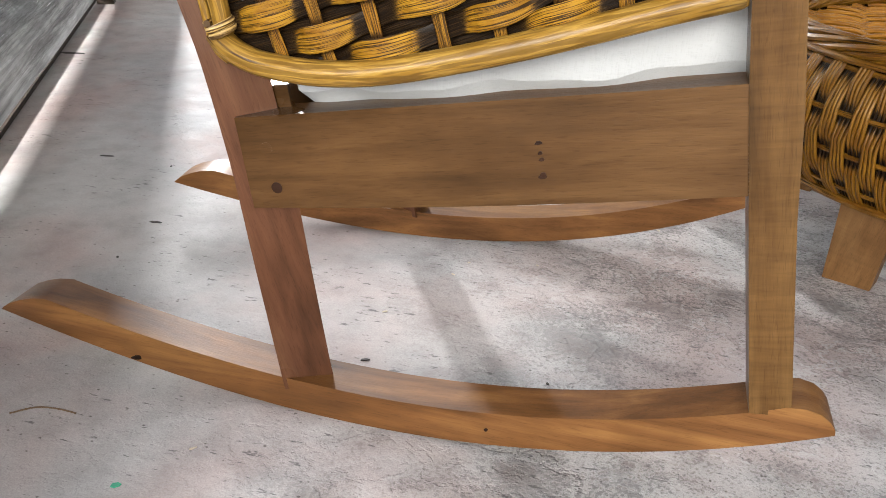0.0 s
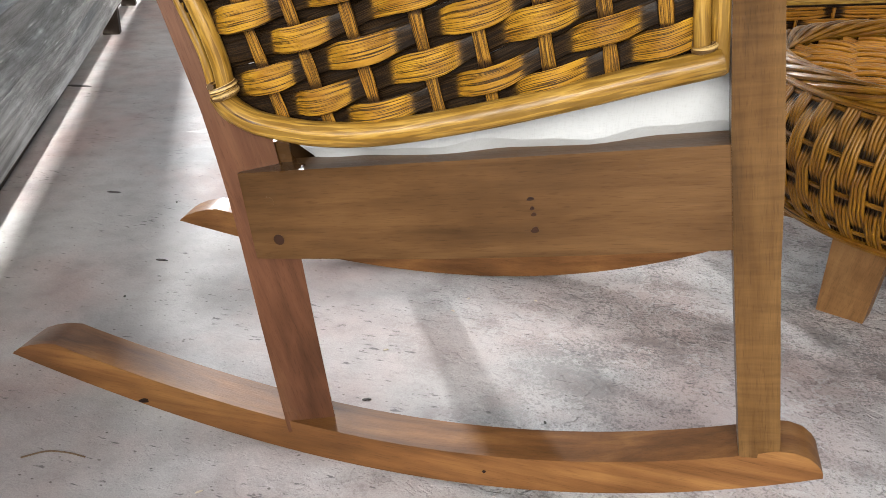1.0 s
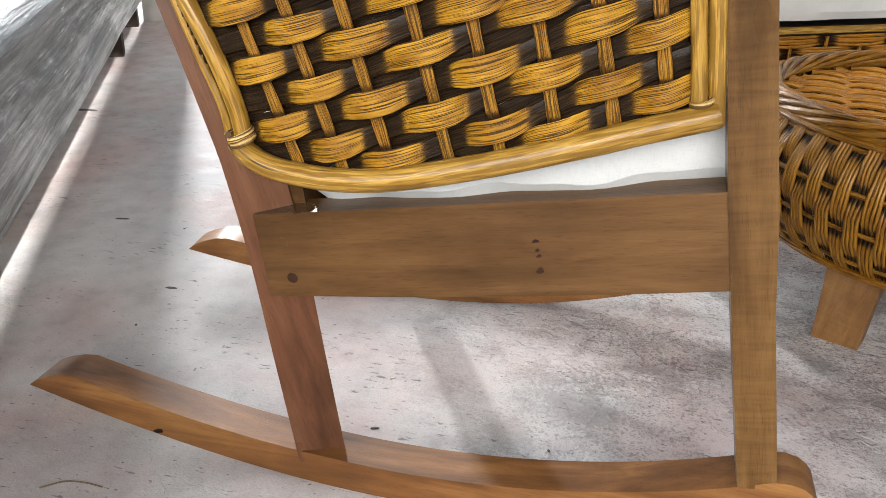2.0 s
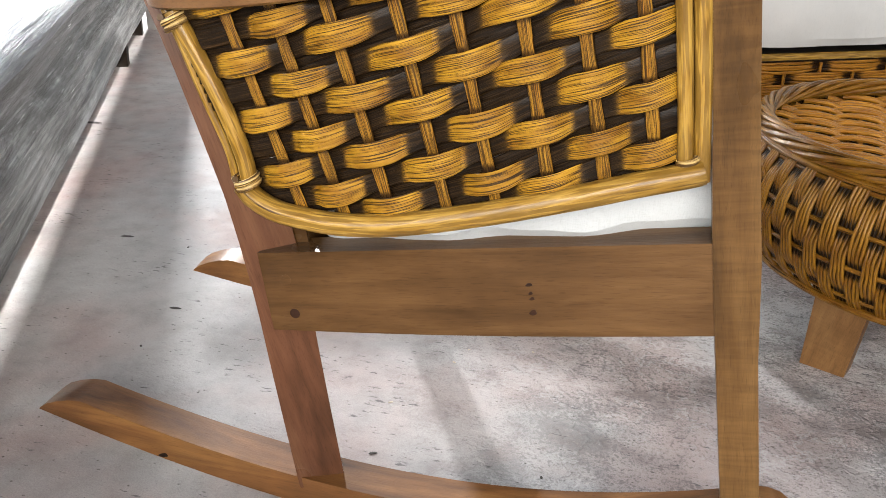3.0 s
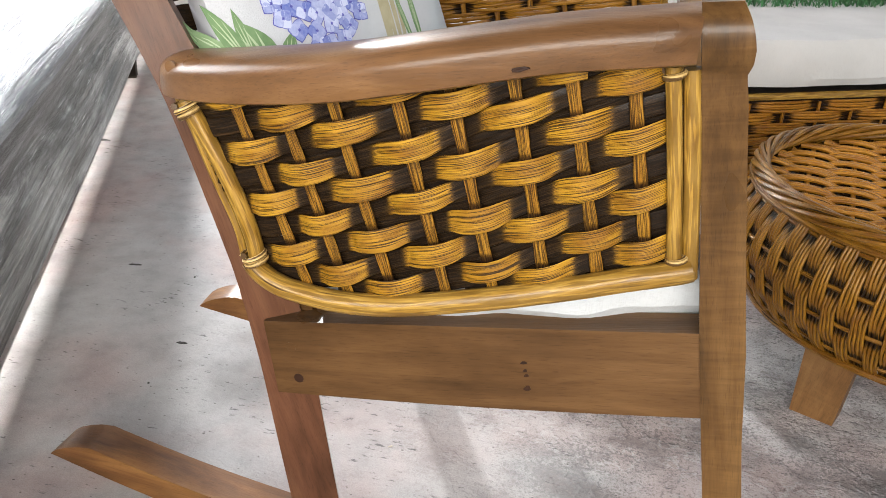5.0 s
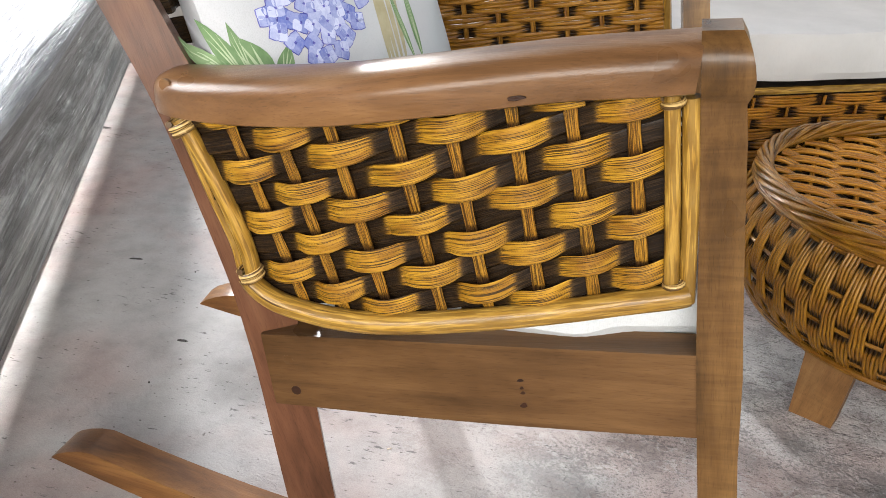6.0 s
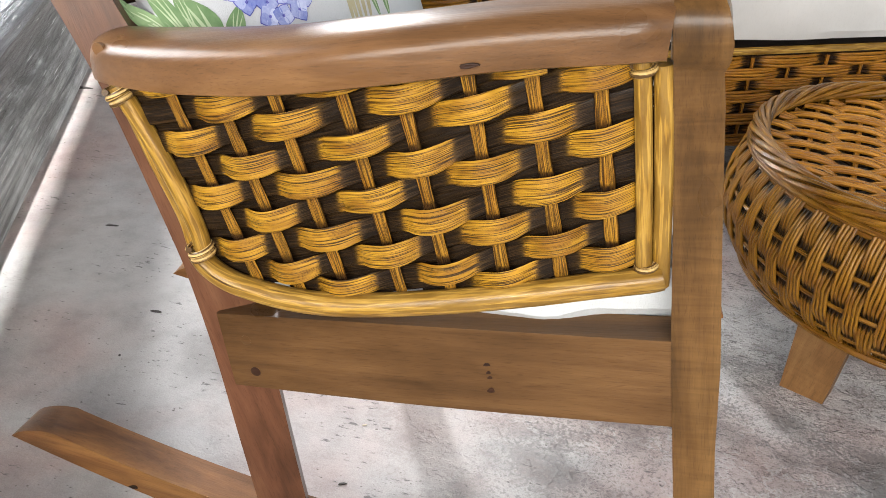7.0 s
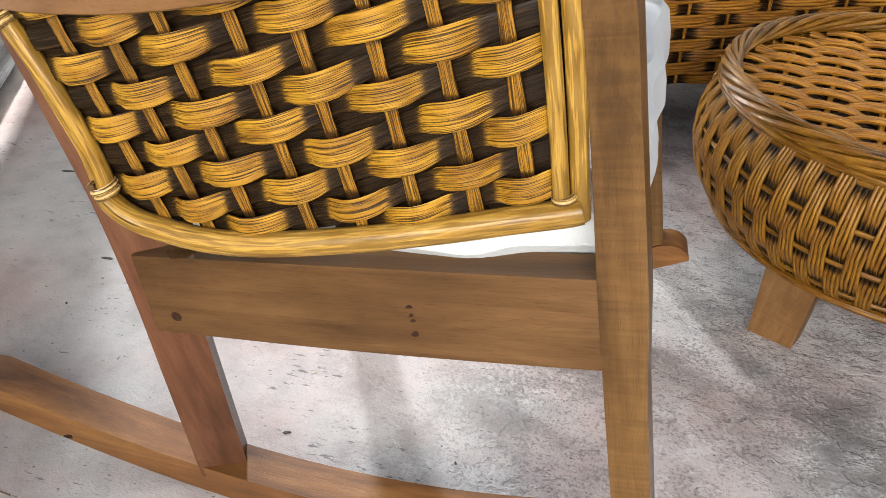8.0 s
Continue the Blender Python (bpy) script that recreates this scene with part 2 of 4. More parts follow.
def concrete():
    """A trowelled slab: smooth grey skin on one side, flaked, pitted and stained on the trodden side."""
    m, nt, b = material("concrete")
    co = coords(nt)
    big = noise_tex(nt, co, 1.1, 4, 0.6, 0.3)
    pink = noise_tex(nt, mapped(nt, co, place=(3.1, 1.7, 0)), 2.6, 4, 0.6, 0.3)
    mott = noise_tex(nt, co, 15, 4, 0.6)
    grit = noise_tex(nt, co, 150, 4, 0.65)
    sand = noise_tex(nt, co, 480, 2, 0.6)
    sep = nt.nodes.new("ShaderNodeSeparateXYZ")
    nt.links.new(co, sep.inputs[0])
    edge = maths(nt, "ADD", sep.outputs[0], maths(nt, "MULTIPLY", maths(nt, "SUBTRACT", big, 0.5), 0.9))
    worn = ramp(nt, edge, [(0.0, (0.16, 0.16, 0.16)), (0.36, (1, 1, 1))])
    col = ramp(nt, big, [(0.32, (0.43, 0.422, 0.415)), (0.55, (0.51, 0.505, 0.50)), (0.72, (0.57, 0.567, 0.56))])
    col = mix(nt, col, (0.46, 0.36, 0.335), ramp(nt, pink, [(0.42, (0, 0, 0)), (0.64, (0.8, 0.8, 0.8))]))
    col = mix(nt, col, ramp(nt, mott, [(0.3, (0.78, 0.77, 0.77)), (0.5, (0.97, 0.97, 0.97)), (0.7, (1.10, 1.10, 1.10))]), 0.8, "MULTIPLY")
    col = mix(nt, col, ramp(nt, sand, [(0.3, (0.74, 0.73, 0.73)), (0.55, (1, 1, 1)), (0.75, (1.16, 1.16, 1.16))]), 0.55, "MULTIPLY")
    # granular dirt where the skin is worn through
    grain = maths(nt, "ADD", grit, maths(nt, "MULTIPLY", maths(nt, "SUBTRACT", mott, 0.5), 0.55))
    dirt = maths(nt, "MULTIPLY", ramp(nt, grain, [(0.36, (1, 1, 1)), (0.48, (0, 0, 0))]), maths(nt, "MULTIPLY", worn, 0.7))
    col = mix(nt, col, (0.19, 0.16, 0.15), dirt)
    # flaking skin: plateaus with crisp dark borders and pale lips
    flake = noise_tex(nt, mapped(nt, co, (19, 24, 9), (0, 0, 12)), 1.0, 5, 0.62, 0.2)
    rim = ramp(nt, flake, [(0.485, (0, 0, 0)), (0.498, (1, 1, 1)), (0.512, (0, 0, 0))])
    patch = ramp(nt, noise_tex(nt, mapped(nt, co, place=(5, 2, 0)), 7, 3, 0.6), [(0.42, (0, 0, 0)), (0.56, (1, 1, 1))])
    col = mix(nt, col, (0.10, 0.09, 0.087), maths(nt, "MULTIPLY", maths(nt, "MULTIPLY", rim, patch), maths(nt, "MULTIPLY", worn, 0.16)))
    lip = ramp(nt, flake, [(0.512, (0, 0, 0)), (0.53, (1, 1, 1)), (0.57, (0, 0, 0))])
    col = mix(nt, col, (0.58, 0.575, 0.57), maths(nt, "MULTIPLY", maths(nt, "MULTIPLY", lip, patch), maths(nt, "MULTIPLY", worn, 0.6)))
    # short dark scuffs, laid one way by sweeping
    fleck = noise_tex(nt, mapped(nt, co, (32, 125, 40), (0, 0, 8)), 1.0, 3, 0.65)
    few = noise_tex(nt, mapped(nt, co, place=(1, 8, 0)), 5, 2, 0.5)
    both = maths(nt, "ADD", maths(nt, "ADD", fleck, maths(nt, "MULTIPLY", worn, 0.035)), maths(nt, "MULTIPLY", maths(nt, "SUBTRACT", few, 0.5), 0.35))
    col = mix(nt, col, (0.10, 0.095, 0.095), ramp(nt, both, [(0.665, (0, 0, 0)), (0.72, (0.75, 0.75, 0.75))]))
    # oily smears
    smear = noise_tex(nt, mapped(nt, co, (4.5, 5.5, 5), (0, 0, 20), (0.4, 1.3, 0)), 1.0, 3, 0.6)
    smear = maths(nt, "ADD", smear, maths(nt, "MULTIPLY", maths(nt, "SUBTRACT", grit, 0.5), 0.9))
    stain = maths(nt, "MULTIPLY", ramp(nt, smear, [(0.52, (0, 0, 0)), (0.64, (0.6, 0.6, 0.6))]), worn)
    col = mix(nt, col, (0.085, 0.08, 0.078), stain)
    # pits and chipped spots, thicker where the skin is worn
    pit_bump = None
    for scale, stretch, lo, hi, wear in ((42.0, 1.5, 0.19, 0.25, 0.0), (85.0, 1.7, 0.15, 0.22, 1.0)):
        vor = node(nt, "ShaderNodeTexVoronoi", Scale=scale, Randomness=1.0)
        nt.links.new(mapped(nt, co, (1, stretch, 1), (0, 0, scale)), vor.inputs["Vector"])
        far = maths(nt, "ADD", vor.outputs["Distance"], maths(nt, "MULTIPLY", grit, 0.3))
        if wear:
            far = maths(nt, "ADD", far, maths(nt, "MULTIPLY", maths(nt, "SUBTRACT", 1.0, maths(nt, "MULTIPLY", patch, worn)), 0.3))
        pit_bump = ramp(nt, far, [(lo, (0, 0, 0)), (hi, (1, 1, 1))])
        col = mix(nt, col, ramp(nt, far, [(lo, (0.28, 0.26, 0.25)), (hi, (1, 1, 1))]), 0.85, "MULTIPLY")
    nt.links.new(col, b.inputs["Base Color"])
    nt.links.new(ramp(nt, mott, [(0.3, (0.62, 0.62, 0.62)), (0.7, (0.85, 0.85, 0.85))]), b.inputs["Roughness"])
    b.inputs["Specular IOR Level"].default_value = 0.2
    plate = ramp(nt, flake, [(0.47, (0, 0, 0)), (0.51, (0.7, 0.7, 0.7)), (0.62, (1, 1, 1))])
    bump(nt, b, mott, 0.3, 0.008)
    bump(nt, b, maths(nt, "MULTIPLY", plate, maths(nt, "ADD", worn, 0.1)), 0.6, 0.003)
    bump(nt, b, pit_bump, 0.5, 0.002)
    bump(nt, b, maths(nt, "MULTIPLY", grit, maths(nt, "ADD", worn, 0.3)), 0.45, 0.003)
    return m


def plain(name, colour, rough=0.5, metal=0.0, vary=0.15):
    m, nt, b = material(name)
    n = noise_tex(nt, coords(nt), 9, 5, 0.6)
    col = ramp(nt, n, [(0.3, tuple(c * (1 - vary) for c in colour)), (0.7, tuple(min(c * (1 + vary), 1) for c in colour))])
    nt.links.new(col, b.inputs["Base Color"])
    b.inputs["Roughness"].default_value, b.inputs["Metallic"].default_value = rough, metal
    bump(nt, b, n, 0.1, 0.01)
    return m


def wrap_film(name, low, mid, high, upper_dark=0.0):
    """Stretch film in many layers: milky, streaked along the pull, glossy; the last value sets how far its upper part
    darkens.
    """
    m, nt, b = material(name)
    along = mapped(nt, coords(nt), rot=(0, 0, WRAP_TURN))
    st = noise_tex(nt, mapped(nt, along, (1.6, 30, 46), (0, 5, 0)), 1.0, 6, 0.65, 0.5)
    st2 = noise_tex(nt, mapped(nt, along, (4, 90, 120), (0, 8, 0)), 1.0, 4, 0.65, 0.3)
    glint = noise_tex(nt, mapped(nt, along, (9, 160, 200), (0, 8, 0)), 1.0, 3, 0.6, 0.2)
    big = noise_tex(nt, mapped(nt, along, (2, 4, 4)), 1.0, 5, 0.65, 0.5)
    col = ramp(nt, maths(nt, "ADD", maths(nt, "MULTIPLY", st, 0.6), maths(nt, "MULTIPLY", big, 0.4)), [(0.42, low), (0.5, mid), (0.58, high)])
    col = mix(nt, col, ramp(nt, st2, [(0.4, (0.6, 0.6, 0.6)), (0.64, (1.3, 1.3, 1.3))]), 0.8, "MULTIPLY")
    if upper_dark:
        sep = nt.nodes.new("ShaderNodeSeparateXYZ")
        nt.links.new(along, sep.inputs[0])
        ragged = noise_tex(nt, mapped(nt, along, (7, 16, 30)), 1.0, 5, 0.7, 0.6)
        at = maths(nt, "ADD", sep.outputs[2], maths(nt, "MULTIPLY", maths(nt, "SUBTRACT", ragged, 0.5), 0.22))
        # ragged dark upper band, set by height
        col = mix(nt, col, (0.07, 0.066, 0.06), maths(nt, "MULTIPLY", ramp(nt, at, [(0.26, (0, 0, 0)), (0.31, (1, 1, 1))]), ramp(nt, st2, [(0.45, (upper_dark, upper_dark, upper_dark)), (0.70, (0.5, 0.5, 0.5))])))
    # painted glints: thin near-white streaks in the base colour
    col = mix(nt, col, (0.85, 0.87, 0.87), ramp(nt, glint, [(0.66, (0, 0, 0)), (0.72, (0.8, 0.8, 0.8))]))
    nt.links.new(col, b.inputs["Base Color"])
    b.inputs["Roughness"].default_value = 0.4
    b.inputs["Specular IOR Level"].default_value = 0.3
    b.inputs["Coat Weight"].default_value, b.inputs["Coat Roughness"].default_value = 0.12, 0.15
    bump(nt, b, st, 0.7, 0.02)
    bump(nt, b, st2, 0.5, 0.006)
    return m


WRAP_TURN = 61.6
BROWN = ((0.056, 0.028, 0.010), (0.106, 0.054, 0.020), (0.172, 0.093, 0.036))
HONEY = ((0.070, 0.030, 0.010), (0.205, 0.092, 0.031), (0.36, 0.185, 0.062))
RAIL_WOOD = wood("rail_wood", 10, *BROWN, rough=0.32, seed=0.4)
ROCKER_WOOD = wood("rocker_wood", 0, *HONEY, rough=0.4, seed=2.2)
STILE_WOOD = wood("stile_wood", -72, (0.053, 0.022, 0.010), (0.124, 0.052, 0.026), (0.189, 0.089, 0.045), rough=0.33, seed=1.1)
LEG_WOOD = wood("leg_wood", -80, (0.050, 0.026, 0.008), (0.121, 0.063, 0.020), (0.197, 0.113, 0.040), rough=0.3, curl=0.6, seed=3.7, gloss=0.10)
ARM_WOOD = wood("arm_wood", 10, (0.083, 0.039, 0.013), (0.180, 0.089, 0.034), (0.273, 0.148, 0.061), rough=0.30, seed=5.3, gloss=0.18)
KNOT_WOOD = wood("knot_wood", 10, (0.010, 0.004, 0.002), (0.026, 0.010, 0.005), (0.055, 0.023, 0.010), rough=0.55, seed=9.1)
TABLE_WOOD = wood("table_leg_wood", 80, (0.091, 0.045, 0.017), (0.181, 0.094, 0.035), (0.242, 0.139, 0.057), rough=0.45, curl=0.25, seed=7.9)
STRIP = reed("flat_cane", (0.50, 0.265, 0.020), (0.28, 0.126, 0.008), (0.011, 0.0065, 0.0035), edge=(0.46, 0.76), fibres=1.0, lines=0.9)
STAKE = reed("stake_cane", (0.56, 0.29, 0.03), (0.35, 0.155, 0.012), (0.02, 0.010, 0.005), fibres=0.8)
POLE = reed("rattan_pole", (0.47, 0.28, 0.055), (0.31, 0.165, 0.022), (0.06, 0.028, 0.010), edge=(0.50, 0.95), fibres=0.14, rough=0.34, gloss=0.35, lines=0.5)
BINDING = reed("binding_cane", (0.60, 0.42, 0.17), (0.45, 0.28, 0.08), (0.05, 0.025, 0.01), edge=(0.6, 0.95), fibres=0.5)
ROD = reed("round_cane", (0.3175, 0.1478, 0.0134), (0.1630, 0.0613, 0.0050), (0.0092, 0.0050, 0.0025), fibres=0.4, rough=0.36, gloss=0.12, lines=0.35)
ROD_RED = reed("red_brown_cane", (0.47, 0.205, 0.017), (0.27, 0.098, 0.007), (0.012, 0.006, 0.003), fibres=0.4, rough=0.42, gloss=0.06, lines=0.35)
LINEN = cloth("white_linen", (0.60, 0.62, 0.63), (0.52, 0.545, 0.56))
CANVAS = cloth("white_canvas", (0.60, 0.592, 0.575), (0.52, 0.515, 0.50), crease=0.2)
PRINT = cloth("printed_cotton", (0.54, 0.535, 0.555), (0.47, 0.525, 0.54), crease=0.25)
CONCRETE = concrete()
PLASTER = plain("plaster", (0.55, 0.55, 0.53), 0.85)
ROOFING = plain("roofing", (0.42, 0.42, 0.41), 0.7)
FILM = wrap_film("stretch_film", (0.14, 0.14, 0.13), (0.29, 0.295, 0.285), (0.52, 0.54, 0.53), upper_dark=0.9)
FILM_TOP = wrap_film("milky_film", (0.13, 0.14, 0.15), (0.23, 0.25, 0.265), (0.37, 0.395, 0.41))

# ---- setting: an open-sided workshop, its axes along the wrapped crate ----
ALONG = Vector((-0.468, 0.884, 0))
ACROSS = Vector((0.884, 0.468, 0))


def aligned(bm, place):
    """Turn a mesh that was built along x = ACROSS, y = ALONG and set it at place."""
    m = Matrix(((ACROSS.x, ALONG.x, 0, place[0]), (ACROSS.y, ALONG.y, 0, place[1]), (0, 0, 1, place[2]), (0, 0, 0, 1)))
    bmesh.ops.transform(bm, matrix=m, verts=bm.verts[:])
    return bm


tagged(link("floor", box(-14, -14, -0.12, 14, 14, 0.0), CONCRETE), "rough flaking grey concrete workshop floor", "floor", kind="structure")
tagged(link("ceiling", aligned(box(-3.2, 2.3, 4.4, 4.4, 7.0, 4.52), (0, 0, 0)), ROOFING), "plain grey sheet roof", "ceiling", kind="structure")
tagged(link("wall_east", aligned(box(4.4, -1.0, 0, 4.6, 7.0, 4.4), (0, 0, 0)), PLASTER), "plain grey plastered wall", "wall", kind="structure")
# unseen board and posts, added to stop the low lamp's rays above the crate
tagged(link("wall_west", aligned(soften(box(-2.24, -1.6, 0.56, -2.2, 4.6, 0.86), 0.004), (0, 0, 0)), PLASTER), "low grey board out of view, added to block the low lamp", "wall", kind="structure")
for a in (-1.62, 4.62):
    tagged(link("boarding_post", aligned(soften(box(-2.26, a - 0.04, 0, -2.18, a + 0.04, 0.9), 0.006), (0, 0, 0)), PLASTER), "square grey post at the end of the added board", "post", kind="structure")
# unseen pillar, added so that its shadow makes the floor's dark band
tagged(link("pillar", aligned(soften(box(-0.417, 3.3, 0, -0.19, 3.5, 4.4), 0.01), (0, 0, 0)), PLASTER), "unseen grey pillar, added to shade a band of the floor", "pillar", kind="structure")

# ---- rocking chair ----
AXIS_K, AXIS_C = 0.0475, 0.273     # the chair's middle plane: y = AXIS_C + AXIS_K x
AXIS_N = Vector((-AXIS_K, 1, 0)).normalized()
AXIS_P = Vector((0, AXIS_C, 0))


def mirrored(bm):
    for v in bm.verts:
        v.co -= 2 * (v.co - AXIS_P).dot(AXIS_N) * AXIS_N
    return bm


def side_y(x):
    return -0.001 - 0.025 * x


def rocker():
    def low(x):
        u = x - 0.12
        return 0.354 * u * u + 0.161 * u ** 3

    xs = [-0.352 + 0.975 * i / 40 for i in range(41)]
    profile = [(x, low(x)) for x in xs]
    profile += [(0.622, 0.116), (0.616, 0.124), (0.606, 0.131), (0.592, 0.134), (0.575, 0.132)]
    profile += [(x, low(x) + 0.043) for x in reversed(xs) if -0.27 < x < 0.565]
    profile += [(-0.28, 0.0895), (-0.30, 0.087), (-0.32, 0.081), (-0.338, 0.073), (-0.349, 0.065)]
    bm = loft([[(x, side_y(x) + d, z) for x, z in profile] for d in (0, 0.054)])
    return soften(bm, 0.003, 2, 35)


STILE_L = [(0.03, 0.040), (0.046, 0.036), (0.182, 0.013), (0.299, -0.006), (0.40, -0.028), (0.457, -0.045), (0.588, -0.088), (0.655, -0.117), (0.723, -0.152), (0.9, -0.245), (1.12, -0.37)]
STILE_W = [(0.0, 0.054), (0.37, 0.058), (0.55, 0.057), (0.67, 0.050), (1.1, 0.046)]


def stile():
    rings = []
    left = smooth([(z, x, 0) for z, x in STILE_L], 4)
    for q in left:
        z, x = q.x, q.y
        w = lerp(STILE_W, z)
        y = -0.004 - 0.02 * max(0, z - 0.45)
        d = Vector((0.88, 0.47, 0)) * w * 1.06
        n = Vector((-0.47, 0.88, 0)) * 0.036
        p = Vector((x, y, z))
        sl = 0.1
        rings.append([p, p + d + Vector((0, 0, w * sl)), p + d + n + Vector((0, 0, w * sl)), p + n])
    return soften(loft(rings), 0.004, 2)


def side_rail():
    rings = []
    for i in range(13):
        t = i / 12
        top = Vector((0.0 + 0.484 * t, side_y(0.48 * t), 0.355 + 0.0875 * t))
        low = Vector((0.015 + 0.485 * t, side_y(0.48 * t) , 0.258 + 0.0855 * t - 0.004 * math.sin(math.pi * t)))
        deep = Vector((0, 0.042, 0))
        rings.append([low, top, top + deep, low + deep])
    return soften(loft(rings), 0.0025, 2)


LEG_L = [(0.115, 0.542), (0.122, 0.541), (0.30, 0.507), (0.446, 0.480), (0.581, 0.4585), (0.70, 0.4385), (0.735, 0.433), (0.770, 0.427)]
LEG_R = [(0.115, 0.580), (0.133, 0.578), (0.322, 0.543), (0.423, 0.528), (0.469, 0.519), (0.588, 0.4965), (0.676, 0.4805), (0.697, 0.4755), (0.702, 0.4745), (0.705, 0.4755), (0.712, 0.477), (0.725, 0.4765), (0.738, 0.473), (0.75, 0.468), (0.760, 0.461)]
LEG_Y = [(0.1, -0.015), (0.45, -0.0145), (0.55, -0.02), (0.65, -0.033), (0.697, -0.041), (0.702, -0.040), (0.705, -0.043), (0.714, -0.049), (0.728, -0.053), (0.742, -0.052), (0.752, -0.047), (0.760, -0.036)]


def front_leg():
    """A tapering leg whose scrolled head is set off from the shaft by a crease."""
    rings = []
    levels = [0.118 + (0.692 - 0.118) * i / 34 for i in range(35)] + [0.697, 0.702, 0.705] + [0.708 + 0.004 * i for i in range(14)]
    for z in levels:
        a, b, y = lerp(LEG_L, z), lerp(LEG_R, z), (lerp(LEG_Y, z - 0.003) + lerp(LEG_Y, z) + lerp(LEG_Y, z + 0.003)) / 3
        rear = lerp([(0.1, 0.035), (0.6, 0.026), (0.72, 0.012), (0.77, 0.010)], z)
        rings.append([(a, y, z), (b, y, z + 0.004), (b, rear, z + 0.004), (a, rear, z)])
    return soften(loft(rings), 0.004, 3, 50)


ARM = [(-0.098, -0.022, 0.622, 0.658), (-0.06, -0.045, 0.624, 0.666), (0.02, -0.070, 0.634, 0.681), (0.12, -0.088, 0.652, 0.699), (0.22, -0.095, 0.676, 0.722), (0.32, -0.088, 0.699, 0.743), (0.40, -0.071, 0.709, 0.754), (0.432, -0.0585, 0.712, 0.757)]


def armrest():
    rings = []
    pts = smooth(ARM, 5)
    for k, (x, y, lo, hi) in enumerate(tuple(q) for q in pts):
        h, w = hi - lo, 0.07
        ring = [(0.006, 0.0), (0.001, 0.05), (0.0, 0.15), (0.0, 0.5)]
        ring += [(0.030 - 0.030 * math.cos(a), 0.5 + 0.46 * math.sin(a)) for a in (radians(13 * q) for q in range(1, 7))]
        ring += [(0.034, 0.985), (0.044, 1.0), (0.056, 0.985), (0.064, 0.93), (0.069, 0.82), (w, 0.7), (w, 0.08), (w - 0.004, 0.0)]
        # the back end is rounded over
        end = min(k / 4, 1.0)
        d, h2 = 0.012 * (1 - end) ** 2, h * (1 - 0.10 * (1 - end) ** 2)
        rings.append([(x, y + a + d * (0.5 - a / w) * 2, lo + h2 * b) for a, b in ring])
    return loft(rings)


def cane_layers(bm):
    return bm.loops.layers.uv.new("UVMap"), bm.loops.layers.uv.new("burn")


def rod(path, radius, burn, seed, bm=None, sides=6, flat=1.0, up=None, closed=False):
    """A cane along path, with how dark its colour is at 0..1 of its length."""
    if bm is None:
        bm = bmesh.new()
        cane_layers(bm)
    uv, bl = bm.loops.layers.uv["UVMap"], bm.loops.layers.uv["burn"]
    path = [Vector(p) for p in path]
    n = len(path)
    length = [0.0]
    for a, b in zip(path, path[1:]):
        length.append(length[-1] + (b - a).length)
    rings = []
    for i, p in enumerate(path):
        a = path[(i - 1) % n] if closed else path[max(i - 1, 0)]
        b = path[(i + 1) % n] if closed else path[min(i + 1, n - 1)]
        t = (b - a).normalized()
        ref = Vector(up) if up else (Vector((0, 0, 1)) if abs(t.z) < 0.9 else Vector((0, 1, 0)))
        s = t.cross(ref).normalized()
        w = s.cross(t)
        rings.append([bm.verts.new(p + s * (radius * flat * math.cos(q)) + w * (radius * math.sin(q))) for q in (2 * math.pi * j / sides for j in range(sides))])
    girth = 2 * math.pi * radius
    for i in range(n if closed else n - 1):
        for j in range(sides):
            k, i2 = (j + 1) % sides, (i + 1) % n
            f = bm.faces.new((rings[i][j], rings[i][k], rings[i2][k], rings[i2][j]))
            f.smooth = True
            ends = ((i, j), (i, j + 1), (i + 1, j + 1), (i + 1, j))
            for loop, (a, c) in zip(f.loops, ends):
                at = length[min(a, n - 1)] if a < n else length[-1] + 0.01
                loop[uv].uv = (at, girth * c / sides)
                loop[bl].uv = (burn(min(a, n - 1) / (n - 1)), seed)
    if not closed:
        for r in (rings[0], rings[-1]):
            f = bm.faces.new(r)
            for loop in f.loops:
                loop[uv].uv = (0, 0)
                loop[bl].uv = (0.6, seed)
    return bm


def ribbon(mid, wide, out, thick, burn, seed):
    """A flat cane strip: mid points, half-width vectors, outward normals."""
    bm = bmesh.new()
    uv, bl = cane_layers(bm)
    across = (-1.0, -0.9, -0.45, 0.0, 0.45, 0.9, 1.0)
    crown = (0.0, 0.55, 0.9, 1.0, 0.9, 0.55, 0.0)
    rows, s, length = [], 0.0, []
    for i, (p, w, n) in enumerate(zip(mid, wide, out)):
        if i:
            s += (p - mid[i - 1]).length
        length.append(s)
        rows.append([bm.verts.new(p + w * a + n * (thick * c)) for a, c in zip(across, crown)] + [bm.verts.new(p + w * 0.9 - n * thick * 0.4), bm.verts.new(p - w * 0.9 - n * thick * 0.4)])
    m = len(rows[0])
    half = wide[0].length
    for i in range(len(rows) - 1):
        for j in range(m):
            k = (j + 1) % m
            f = bm.faces.new((rows[i][j], rows[i][k], rows[i + 1][k], rows[i + 1][j]))
            f.smooth = True
            for loop, (a, c) in zip(f.loops, ((i, j), (i, k), (i + 1, k), (i + 1, j))):
                loop[uv].uv = (length[a], half * (across[c] if c < 7 else (0.9 if c == 7 else -0.9)))
                loop[bl].uv = (burn[a], seed)
    for r in (rows[0], rows[-1]):
        f = bm.faces.new(r)
        for loop in f.loops:
            loop[bl].uv = (1.0, seed)
    return bm


